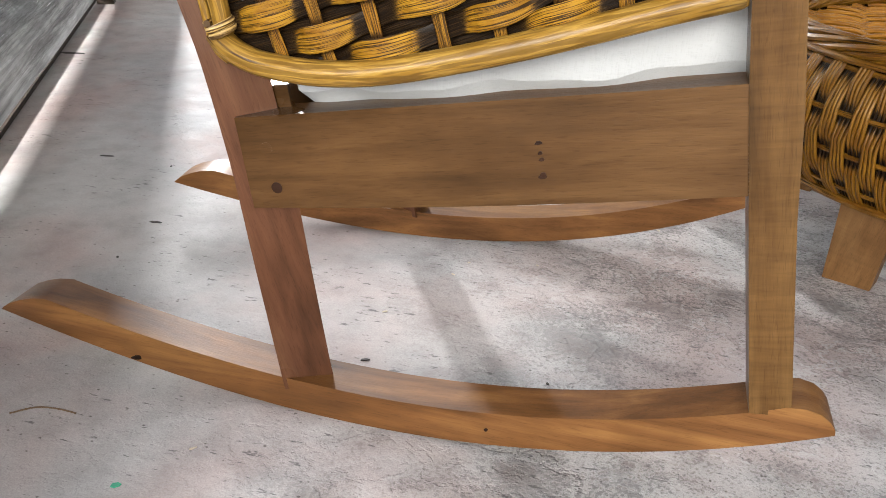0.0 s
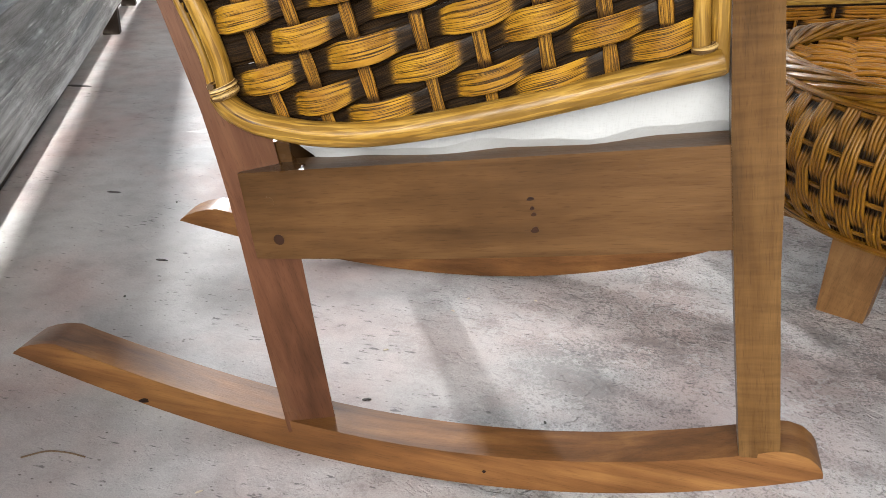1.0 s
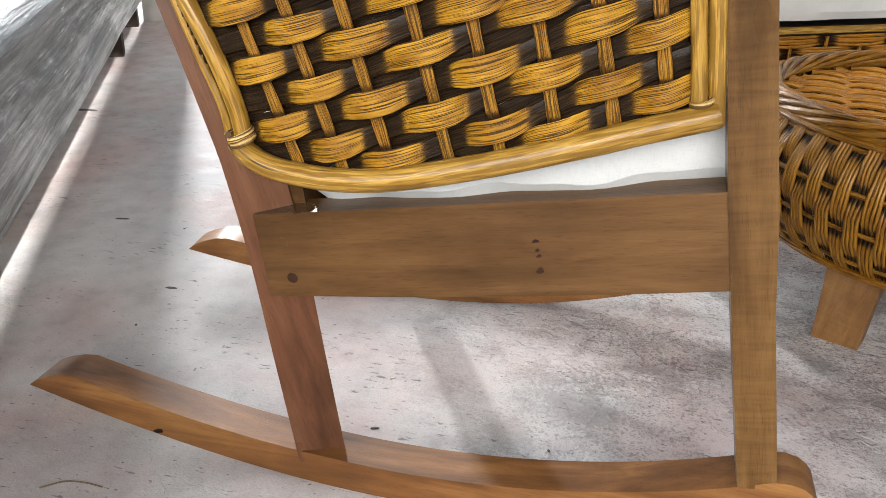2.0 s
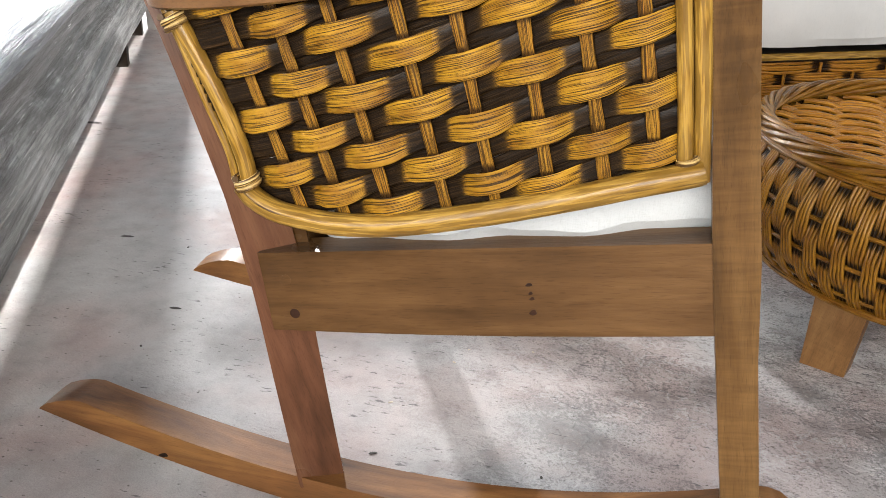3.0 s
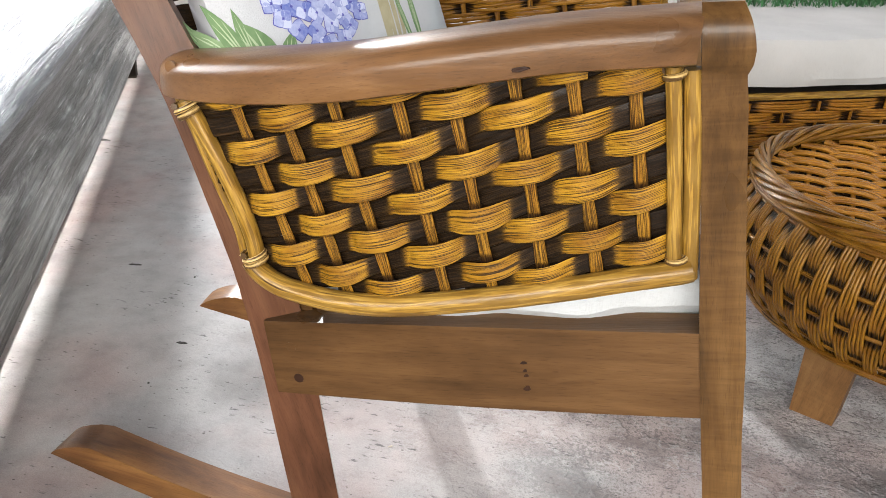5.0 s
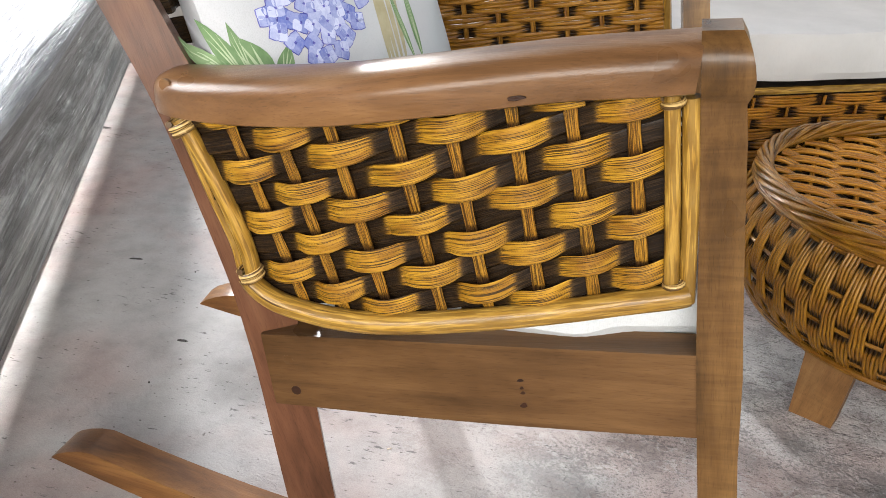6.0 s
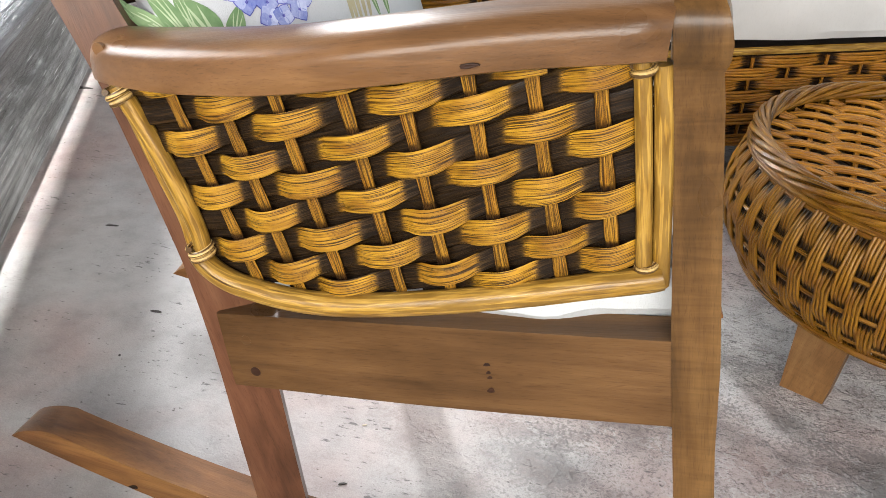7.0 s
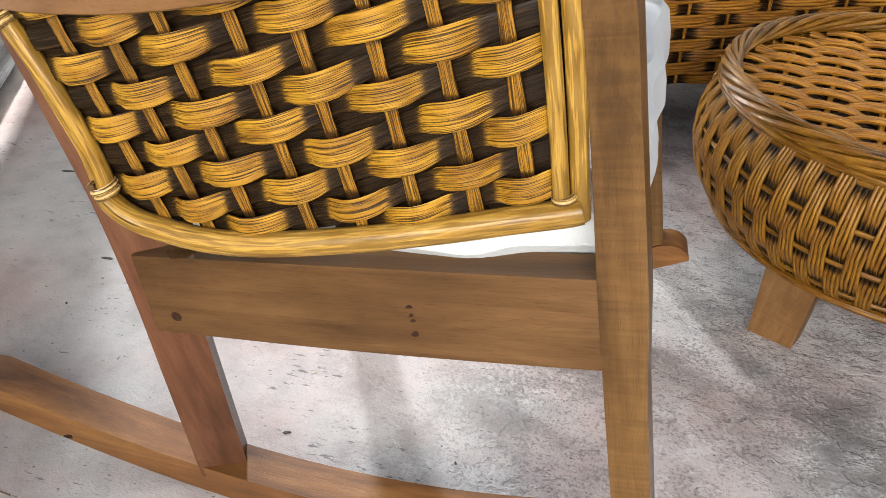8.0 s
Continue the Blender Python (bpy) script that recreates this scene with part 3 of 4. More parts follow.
def smoothstep(a, b, x):
    t = min(max((x - a) / (b - a), 0), 1)
    return t * t * (3 - 2 * t)


# ---- rocking chair: frame ----
chair = thing("rocking_chair", (0.12, 0.28, 0), "brown lacquered wooden rocking chair with woven rattan side panels", "rocking chair")
for flip in (False, True):
    f = mirrored if flip else (lambda b: b)
    for name, maker, mat, label in (("rocker", rocker, ROCKER_WOOD, "curved honey-brown wooden rocker"), ("back_stile", stile, STILE_WOOD, ""), ("side_rail", side_rail, RAIL_WOOD, ""),
                                    ("front_leg", front_leg, LEG_WOOD, "front leg with rippled grain"), ("armrest", armrest, ARM_WOOD, "smooth bowed armrest")):
        ob = part(name, f(maker()), mat, chair, label)
        # round plugs that cover the screws
        if name in ("side_rail", "armrest"):
            spots = [(0.034, 0.327), (0.043, 0.285)] if name == "side_rail" else [(-0.066, 0.656), (-0.062, 0.636)]
            for x, z in spots:
                y = side_y(x) if name == "side_rail" else -0.0385
                plug = bmesh.new()
                ring = [[(x + r * math.cos(a), y - d, z + r * math.sin(a)) for a in (2 * math.pi * i / 16 for i in range(16))] for r, d in ((0.0062, -0.004), (0.0062, 0.0001), (0.0055, 0.0003))]
                part("plug", f(loft(ring, plug)), KNOT_WOOD if z < 0.3 else mat, ob, "round wooden plug over a screw")
        if flip:
            continue
        # knots in the timber
        for x, y, z, long, high in {"side_rail": ((0.310, None, 0.3685, 0.0048, 0.0026), (0.3125, None, 0.359, 0.003, 0.0026), (0.3145, None, 0.353, 0.0036, 0.0026), (0.317, None, 0.337, 0.0052, 0.0046)),
                                    "armrest": ((0.293, -0.0935, 0.703, 0.010, 0.0026),), "rocker": ((-0.161, None, 0.030, 0.010, 0.0045), (0.28, None, 0.030, 0.003, 0.003))}.get(name, ()):
            y = side_y(x) if y is None else y
            rings = [[(x + 0.72 * long * r * math.cos(a) * (1 + 0.22 * math.sin(3 * a + x * 90)), y - d, z + 0.75 * high * r * math.sin(a) + 0.17 * long * r * math.cos(a)) for a in (2 * math.pi * i / 14 for i in range(14))] for r, d in ((1.0, -0.003), (1.0, 0.0004), (0.7, 0.0006), (0.3, 0.0003))]
            part("knot", loft(rings), KNOT_WOOD, ob, "dark knot in the timber")


def across_rail(x, z, high, deep, tilt=0.0):
    near, far = Vector((x, side_y(x) + 0.03, z)), None
    far = near - 2 * (near - AXIS_P).dot(AXIS_N) * AXIS_N
    up, fore = Vector((-0.17 - tilt, 0, 0.98)).normalized() * high / 2, Vector((0.98, 0, 0.17)) * deep / 2
    return soften(loft([[p - up - fore, p + up - fore, p + up + fore, p - up + fore] for p in (near, far)]), 0.003)


part("front_rail", across_rail(0.505, 0.372, 0.075, 0.026), RAIL_WOOD, chair)
part("back_rail", across_rail(0.040, 0.335, 0.10, 0.030), RAIL_WOOD, chair)
for i in range(8):
    t = (i + 0.5) / 8
    part("seat_slat", across_rail(0.045 + 0.44 * t, 0.325 + 0.078 * t, 0.014, 0.047), RAIL_WOOD, chair)
part("top_rail", across_rail(-0.335, 1.06, 0.09, 0.028, 0.3), STILE_WOOD, chair)
part("lower_back_rail", across_rail(-0.03, 0.50, 0.05, 0.026, 0.3), STILE_WOOD, chair)
for i in range(15):
    z = 0.545 + 0.034 * i
    x = lerp(STILE_L, z) + 0.022
    near = Vector((x, 0.03, z))
    far = near - 2 * (near - AXIS_P).dot(AXIS_N) * AXIS_N
    pts = [near.lerp(far, k / 40) + Vector((0.006 * math.cos(math.pi * (k / 3 + i)), 0, 0)) for k in range(41)]
    wide = [Vector((-0.006, 0, 0.014))] * 41
    out = [Vector((0.92, 0, 0.39))] * 41
    part("back_strip", ribbon(pts, wide, out, 0.0015, [0.8 + 0.15 * math.cos(math.pi * (k / 3 + i)) * -1 for k in range(41)], i * 0.37), STRIP, chair)

# ---- rocking chair: woven side panels ----
CORNERS = [Vector(p) for p in ((0.008, 0, 0.44), (0.446, 0, 0.52), (-0.055, 0, 0.625), (0.413, 0, 0.70))]


def panel(u, v, off=0.0):
    a, b, c, d = CORNERS
    p = a * (1 - u) * (1 - v) + b * u * (1 - v) + c * (1 - u) * v + d * u * v
    p.y = -0.018 - 0.018 * v - 0.048 * u * (1 - u) - off
    return p


STAKES = (0.121, 0.227, 0.346, 0.482, 0.595, 0.718, 0.830, 0.938)
RISE = [(0.0, -0.03), (0.121, 0.0), (0.227, 0.025), (0.346, 0.085), (0.482, 0.148), (0.595, 0.208), (0.718, 0.305), (0.83, 0.366), (0.938, 0.437), (1.0, 0.475)]
LOW_EDGE = [(0.0, -0.02), (0.1, -0.11), (0.25, -0.15), (0.4, -0.15), (0.6, -0.11), (0.8, -0.06), (1.0, -0.01)]
STRIP_BASE, STRIP_PITCH = 0.403, 0.153
OUT = Vector((0, -1, 0))


def climb(u, r):
    """How a level strip rises along the panel: gently before a stake, faster behind the next."""
    ends = [s for i, s in enumerate((STAKES[0] - 0.115, *STAKES, STAKES[7] + 0.11), -1) if (i + r) % 2 == 0]
    for a, b in zip(ends, ends[1:]):
        if a <= u <= b:
            t = (u - a) / (b - a)
            return lerp(RISE, a) + (lerp(RISE, b) - lerp(RISE, a)) * (0.55 * t + 0.45 * smoothstep(0.1, 0.9, t))
    return lerp(RISE, u)


def weave_side(flip):
    f = mirrored if flip else (lambda b: b)
    low = smooth([(0.0, -0.020, 0.444), (0.012, -0.024, 0.434), (0.032, -0.028, 0.4255), (0.058, -0.030, 0.4205), (0.111, -0.034, 0.4195), (0.175, -0.036, 0.4285), (0.265, -0.036, 0.4525), (0.349, -0.034, 0.479), (0.402, -0.031, 0.497), (0.448, -0.027, 0.511), (0.460, -0.024, 0.515)], 4)
    frame_bar = part("panel_frame", f(rod(low, 0.0122, lambda t: 0.34 + 0.3 * abs(2 * t - 1) ** 3, 0.2, sides=20)), POLE, chair, "yellow rattan pole frame with woven strips")
    # doubled end posts
    posts = (([(-0.0555, -0.034, 0.622), (-0.0395, -0.032, 0.592), (-0.0145, -0.030, 0.54), (0.0050, -0.027, 0.484), (0.0105, -0.024, 0.445)], 0.0092, 0.3),
             ([(-0.0735, -0.018, 0.622), (-0.0595, -0.017, 0.590), (-0.040, -0.016, 0.537), (-0.0175, -0.015, 0.481), (-0.010, -0.015, 0.446), (-0.003, -0.016, 0.428), (0.010, -0.017, 0.418)], 0.0048, 0.6),
             ([(0.4145, -0.043, 0.708), (0.4210, -0.040, 0.67), (0.4325, -0.034, 0.60), (0.4450, -0.027, 0.515)], 0.0070, 0.9),
             ([(0.4305, -0.036, 0.706), (0.4365, -0.033, 0.67), (0.4475, -0.027, 0.60), (0.4605, -0.020, 0.505)], 0.0080, 1.2))
    for pts, r, s in posts:
        part("post", f(rod(smooth(pts, 5), r, lambda t: 0.32 + 0.3 * abs(2 * t - 1) ** 4, s, sides=16, up=(0, 1, 0))), POLE, frame_bar)
    # cane lashings where pole and post meet
    for c, axis, r, turns in (((0.0075, -0.025, 0.452), (-0.32, -0.1, 0.94), 0.0120, 2.2), ((-0.0535, -0.034, 0.615), (-0.42, -0.1, 0.9), 0.0118, 2.2), ((0.4455, -0.0275, 0.527), (-0.17, -0.1, 0.97), 0.0080, 1.0), ((0.4165, -0.043, 0.702), (-0.17, -0.1, 0.97), 0.0078, 1.0)):
        ax = Vector(axis).normalized()
        e1 = ax.cross(Vector((0, 1, 0))).normalized()
        e2 = ax.cross(e1)
        n = int(turns * 14)
        coil = [Vector(c) + ax * (0.0062 * turns * (k / n - 0.5)) + (e1 * math.cos(k * math.pi / 7) + e2 * math.sin(k * math.pi / 7)) * r for k in range(n + 1)]
        part("lashing", f(rod(coil, 0.0033, lambda t: 0.3, 0.1, sides=8)), BINDING, frame_bar)
    rnd = random.Random(5 + flip)
    # upright stakes
    for i, u in enumerate(STAKES):
        lean = rnd.uniform(-0.006, 0.006)
        n = 40
        v0 = lerp(LOW_EDGE, u) - 0.04
        mid, wide, burn = [], [], []
        for k in range(n + 1):
            v = v0 + (1.06 - v0) * k / n
            row = (v - STRIP_BASE - lerp(RISE, u)) / STRIP_PITCH + i
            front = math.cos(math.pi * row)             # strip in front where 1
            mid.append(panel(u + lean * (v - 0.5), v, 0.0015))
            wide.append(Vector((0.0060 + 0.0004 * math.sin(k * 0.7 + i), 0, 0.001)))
            # the stake's colour darkens where a strip crosses in front
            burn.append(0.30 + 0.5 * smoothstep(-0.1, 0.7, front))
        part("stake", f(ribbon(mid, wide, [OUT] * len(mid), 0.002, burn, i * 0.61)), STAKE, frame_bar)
    # level strips
    for r in range(-6, 5):
        mid, wide, burn, got = [], [], [], []
        half = 0.0124 * rnd.uniform(0.92, 1.05)
        drop = rnd.uniform(-0.006, 0.006)
        wob, scorch = rnd.uniform(0, 6.28), rnd.choice((0.0, 0.03, 0.06, 0.10, 0.24))
        for k in range(161):
            u = 0.012 + 1.005 * k / 160
            v = STRIP_BASE + STRIP_PITCH * r + climb(u, r) + drop + 0.006 * math.sin(u * 9 + wob)
            if not (lerp(LOW_EDGE, u) - 0.05 < v < 1.08):
                continue
            lo = max([i for i in range(8) if STAKES[i] <= u], default=-1)
            s0 = STAKES[lo] if lo >= 0 else STAKES[0] - 0.115
            s1 = STAKES[lo + 1] if lo < 7 else STAKES[7] + 0.115
            ph = (lo if lo >= 0 else -1) + (u - s0) / (s1 - s0)
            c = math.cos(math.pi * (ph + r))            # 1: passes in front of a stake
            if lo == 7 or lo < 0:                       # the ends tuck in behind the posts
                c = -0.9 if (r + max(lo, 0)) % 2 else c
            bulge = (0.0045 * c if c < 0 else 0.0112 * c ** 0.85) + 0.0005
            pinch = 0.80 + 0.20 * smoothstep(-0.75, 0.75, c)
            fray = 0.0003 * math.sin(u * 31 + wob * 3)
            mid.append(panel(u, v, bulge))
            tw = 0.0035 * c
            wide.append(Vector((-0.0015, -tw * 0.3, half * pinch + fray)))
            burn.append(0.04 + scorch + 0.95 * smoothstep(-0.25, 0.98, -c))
        if len(mid) > 6:
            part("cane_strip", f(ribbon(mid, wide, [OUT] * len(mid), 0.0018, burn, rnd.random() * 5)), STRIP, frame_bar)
    backing(frame_bar)


def backing(parent):
    """The black-stained reeds of the inner layer, close behind the strips; they also stand in for the shade within the
    weave.
    """
    rnd = random.Random(31)
    base = -1.12
    while base < 0.78:
        step = rnd.uniform(0.046, 0.052)
        base += step
        mid, wide, burn = [], [], []
        wob = rnd.uniform(0, 6.28)
        for k in range(61):
            u = -0.02 + 1.04 * k / 60
            v = STRIP_BASE + base + lerp(RISE, u) + 0.004 * math.sin(u * 14 + wob)
            if lerp(LOW_EDGE, u) - 0.05 < v < 1.08:
                mid.append(panel(u, v, -0.0085 + 0.0008 * math.sin(u * 60 + wob)))
                wide.append(Vector((0, 0, 0.0058)))
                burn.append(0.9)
        if len(mid) > 4:
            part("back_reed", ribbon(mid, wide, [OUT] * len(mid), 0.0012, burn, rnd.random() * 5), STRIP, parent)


weave_side(False)


def bundle_weave(parent, material, origin, du, dv, out, width, rows, pitch, peg, rods, radius, amp, seed, peg_material=None, clip=None, up_pegs=True):
    """Rows of round canes that pass before and behind upright pegs; each row a part."""
    rnd = random.Random(seed)
    origin, du, dv, out = Vector(origin), Vector(du).normalized(), Vector(dv).normalized(), Vector(out).normalized()
    for r in range(rows):
        lo, hi = clip(r) if clip else (0.0, width)
        if hi - lo < peg * 0.5:
            continue
        n = max(6, int((hi - lo) / peg * 8))
        for k in range(rods):
            jit = rnd.uniform(-0.3, 0.3) * radius
            pts, wav = [], []
            for i in range(n + 1):
                x = lo + (hi - lo) * i / n
                c = math.cos(math.pi * (x / peg + r))
                c = 1 - 2 * ((1 - c) / 2) ** 1.8
                wav.append(c)
                spread = (k - (rods - 1) / 2) * radius * 1.9
                pts.append(origin + du * x + dv * (r * pitch + spread * (1 - 0.12 * (1 - c)) + jit) + out * (amp * c + 0.0012 * math.sin(x * 31 + k * 2 + r)))
            # the cane's colour darkens where it dips behind a peg
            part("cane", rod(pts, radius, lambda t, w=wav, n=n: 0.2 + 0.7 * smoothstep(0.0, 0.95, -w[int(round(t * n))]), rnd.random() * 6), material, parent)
    if up_pegs:
        for i in range(int(width / peg) + 1):
            x = i * peg
            if clip and not any(clip(r)[0] < x < clip(r)[1] for r in range(rows)):
                continue
            rr = [r for r in range(rows) if not clip or clip(r)[0] < x < clip(r)[1]]
            a, b = min(rr) - 0.4, max(rr) + 0.4
            pts = [origin + du * x + dv * (pitch * (a + (b - a) * k / 12)) + out * 0.001 for k in range(13)]
            part("peg", rod(pts, radius * 1.15, lambda t: 0.3, i * 0.3), peg_material or material, parent)


# far side panel of the chair: its inner face is a closer weave of round canes
far_frame = part("panel_frame", mirrored(rod(smooth([(-0.006, -0.014, 0.428), (0.068, -0.022, 0.413), (0.165, -0.028, 0.423), (0.29, -0.028, 0.456), (0.40, -0.024, 0.492), (0.462, -0.018, 0.513)], 5), 0.0135, lambda t: 0.35, 0.2, sides=12)), POLE, chair, "rattan frame with close cane weave")
for a, b in (((0.004, -0.020, 0.437), (-0.0585, -0.036, 0.622)), ((0.447, -0.02, 0.517), (0.414, -0.036, 0.708))):
    part("post", mirrored(rod([Vector(a).lerp(Vector(b), k / 6) for k in range(7)], 0.009, lambda t: 0.4, 0.4, sides=8)), POLE, far_frame)
far_dir = Vector((0.99, 0.115, 0.17))
bundle_weave(far_frame, ROD, (-0.03, 0.515, 0.44), far_dir, (-0.17, 0.03, 0.97), (0.1, -0.99, 0), 0.455, 13, 0.0175, 0.052, 3, 0.0036, 0.005, 3)

# ---- cushions on the chair ----
def slab_cushion(corners, thick, mat_name, name, label, puff=0.012, wave=0.0025, bulge=0.024, group=""):
    """A box cushion over four corners of its underside (near-back, near-front, far-front, far-back)."""
    c = [Vector(p) for p in corners]
    up = (c[1] - c[0]).cross(c[3] - c[0]).normalized()
    bm = bmesh.new()
    n, m = 36, 36
    rings = []
    side = [(0.0, -0.5), (0.35, -0.5), (0.8, -0.46), (1.0, -0.3), (1.03, 0.0), (1.0, 0.3), (0.82, 0.46), (0.4, 0.52), (0.0, 0.53)]
    def at(u, v):
        return c[0] * (1 - u) * (1 - v) + c[1] * u * (1 - v) + c[2] * u * v + c[3] * (1 - u) * v
    mid = at(0.5, 0.5)
    per = []
    for k in range(n * 4):
        s, t = divmod(k, n)
        t /= n
        u, v = ((t, 0), (1, t), (1 - t, 1), (0, 1 - t))[s]
        # rounded corners
        cu, cv = u - 0.5, v - 0.5
        q = (abs(2 * cu) ** 14 + abs(2 * cv) ** 14) ** (1 / 14)
        per.append((0.5 + cu / q, 0.5 + cv / q))
    for i, (r, h) in enumerate(side[1:-1]):
        ring = []
        for k, (u, v) in enumerate(per):
            p = at(u, v)
            if v < 0.2:
                p = p - Vector((0, bulge * math.sin(math.pi * u) ** 0.7, 0))
            e = (p - mid)
            if r >= 0.79:
                p = p + e.normalized() * (r - 1.0) * 0.06
            else:
                p = mid + e * (r + 0.42)
            z = h * thick + (puff * (1 - abs(h) * 1.0))
            w = wave * math.sin(u * 17 + v * 11) * (1 if h < 0 else 0.6) + wave * 0.6 * math.sin(u * 41 + v * 29 + i)
            ring.append(p + up * (thick / 2 + h * thick + w) + e.normalized() * (0.004 * math.sin(k * 0.55 + i * 0.6)))
        rings.append(ring)
    loft(rings, bm)
    ob = link(name, bm, mat_name)
    return tagged(ob, label, "cushion", group)


slab_cushion([(0.048, 0.036, 0.356), (0.518, 0.036, 0.437), (0.508, 0.59, 0.436), (0.035, 0.53, 0.355)], 0.10, LINEN, "seat_cushion", "white linen seat cushion on the rocking chair")

PILLOW_O = Vector((-0.017, 0.058, 0.66))
PILLOW_B = Vector((0.42, 0.907, 0)).normalized()
PILLOW_C = Vector((-0.38, 0.18, 0.9)).normalized()
PILLOW_N = PILLOW_B.cross(PILLOW_C).normalized()


def pillow_at(b, c, lift=0.0):
    """A place on the pillow's front; b across from its near edge, c up from the arm."""
    x, y = (b - 0.155) / 0.195, (c - 0.02) / 0.215
    h = 0.055 * max(0.0, (1 - min(abs(x), 1) ** 3.2) * (1 - min(abs(y), 1) ** 3.2)) ** 0.55
    return PILLOW_O + PILLOW_B * b + PILLOW_C * c + PILLOW_N * (h - 0.045 + lift)


def pillow():
    bm = bmesh.new()
    n = 28
    grid = [[], []]
    for side in (0, 1):
        for i in range(n + 1):
            row = []
            for j in range(n + 1):
                b, c = -0.04 + 0.39 * i / n, -0.195 + 0.43 * j / n
                # corners drawn out, edges slack
                sx, sy = abs(2 * i / n - 1), abs(2 * j / n - 1)
                b2 = 0.155 + (b - 0.155) * (1 - 0.05 * (1 - sy ** 2))
                c2 = 0.02 + (c - 0.02) * (1 - 0.05 * (1 - sx ** 2))
                p = pillow_at(b2, c2) if side == 0 else pillow_at(b2, c2) - PILLOW_N * 2 * ((pillow_at(b2, c2) - PILLOW_O).dot(PILLOW_N) + 0.045)
                row.append(p)
            grid[side].append(row)
    front = [[bm.verts.new(p) for p in row] for row in grid[0]]
    rear = [[front[i][j] if i in (0, n) or j in (0, n) else bm.verts.new(grid[1][i][j]) for j in range(n + 1)] for i in range(n + 1)]
    for g in (front, rear):
        for i in range(n):
            for j in range(n):
                bm.faces.new((g[i][j], g[i + 1][j], g[i + 1][j + 1], g[i][j + 1])).smooth = True
    return bm


def leaf_shape(b, c, turn, long, wide, lift, bm, bend=0.0):
    """A flat printed leaf that follows the pillow's front."""
    rows = []
    for i in range(9):
        t = i / 8
        w = wide * math.sin(math.pi * t ** 0.8) * 0.5
        rows.append([bm.verts.new(pillow_at(b + math.cos(turn) * (t * long) - math.sin(turn) * (s * w + bend * t * t), c + math.sin(turn) * (t * long) + math.cos(turn) * (s * w + bend * t * t), lift)) for s in (-1, 0, 1)])
    for r, q in zip(rows, rows[1:]):
        for k in (0, 1):
            bm.faces.new((r[k], r[k + 1], q[k + 1], q[k]))


def ink(name, dark, light, scale=60):
    m, nt, b = material(name)
    isl = nt.nodes.new("ShaderNodeNewGeometry").outputs["Random Per Island"]
    n = noise_tex(nt, coords(nt), scale, 4, 0.6, 0.5)
    f = maths(nt, "ADD", maths(nt, "MULTIPLY", isl, 0.55), maths(nt, "MULTIPLY", n, 0.45))
    nt.links.new(ramp(nt, f, [(0.2, dark), (0.75, light)]), b.inputs["Base Color"])
    b.inputs["Roughness"].default_value = 0.9
    return m


BLUE_INK = ink("blue_ink", (0.11, 0.15, 0.46), (0.56, 0.60, 0.78), 160)
BLUE_DARK = ink("violet_ink", (0.045, 0.05, 0.26), (0.16, 0.16, 0.50), 90)
GREEN_INK = ink("green_ink", (0.05, 0.13, 0.04), (0.30, 0.42, 0.22), 45)
VEIN_INK = ink("vein_ink", (0.30, 0.40, 0.22), (0.52, 0.60, 0.42))
STEM_INK = ink("stem_ink", (0.28, 0.25, 0.13), (0.55, 0.50, 0.36))

throw = link("throw_pillow", pillow(), PRINT)
tagged(throw, "white throw pillow printed with blue hydrangeas and green leaves", "pillow")
rnd = random.Random(11)
heads = []
for i in range(400):          # florets packed side by side into one round head
    a, q = rnd.uniform(0, 6.28), rnd.random() ** 0.5
    b0, c0 = 0.098 + 0.070 * q * math.cos(a), 0.054 + 0.066 * q * math.sin(a)
    if all((b0 - x) ** 2 + (c0 - y) ** 2 > 0.0145 ** 2 for x, y in heads):
        heads.append((b0, c0))
for ink_mat, long, wide, lift, name, label in ((BLUE_DARK, 0.0145, 0.0155, 0.0007, "printed_outline", "violet outline of the flower print"), (BLUE_INK, 0.0132, 0.0146, 0.0011, "printed_flower", "pale blue hydrangea print"), (BLUE_DARK, 0.0022, 0.0020, 0.0015, "printed_eye", "violet eyes of the flower print")):
    bm = bmesh.new()
    for i, (b0, c0) in enumerate(heads):
        for k in range(4):
            leaf_shape(b0, c0, i * 1.9 + k * math.pi / 2 + 0.2 * math.sin(i * 3 + k), long, wide, lift + 0.00008 * (i % 4), bm)
    part(name, bm, ink_mat, throw, label)
for b0, c0, turn, long, wide in ((-0.008, -0.03, 2.1, 0.13, 0.018), (-0.004, -0.03, 1.9, 0.12, 0.024), (0.0, -0.03, 1.72, 0.10, 0.022), (0.016, -0.03, 1.95, 0.085, 0.050), (0.026, -0.03, 1.1, 0.06, 0.03), (0.232, -0.04, 1.75, 0.13, 0.012), (0.247, -0.04, 1.6, 0.14, 0.016)):
    bm = bmesh.new()
    leaf_shape(b0, c0, turn, long * 0.8, wide * 0.72, 0.0007, bm)
    part("printed_leaf", bm, GREEN_INK, throw, "green leaf print")
    for k in (-1, 0, 1):      # pale veins
        bm = bmesh.new()
        leaf_shape(b0, c0, turn + k * 0.28 * wide / long, long * (0.72 - 0.1 * abs(k)), wide * 0.07, 0.0010, bm)
        part("printed_vein", bm, VEIN_INK, throw, "pale green vein of the leaf print")
for i in range(5):
    bm = bmesh.new()
    leaf_shape(0.186 + 0.007 * i, -0.05, 1.5 + 0.05 * math.sin(i), 0.19, 0.008, 0.0006, bm, 0.01)
    part("printed_stalk", bm, STEM_INK, throw, "pale brown stalk print")

# ---- round wicker table ----
TABLE = Vector((0.955, 0.785, 0))
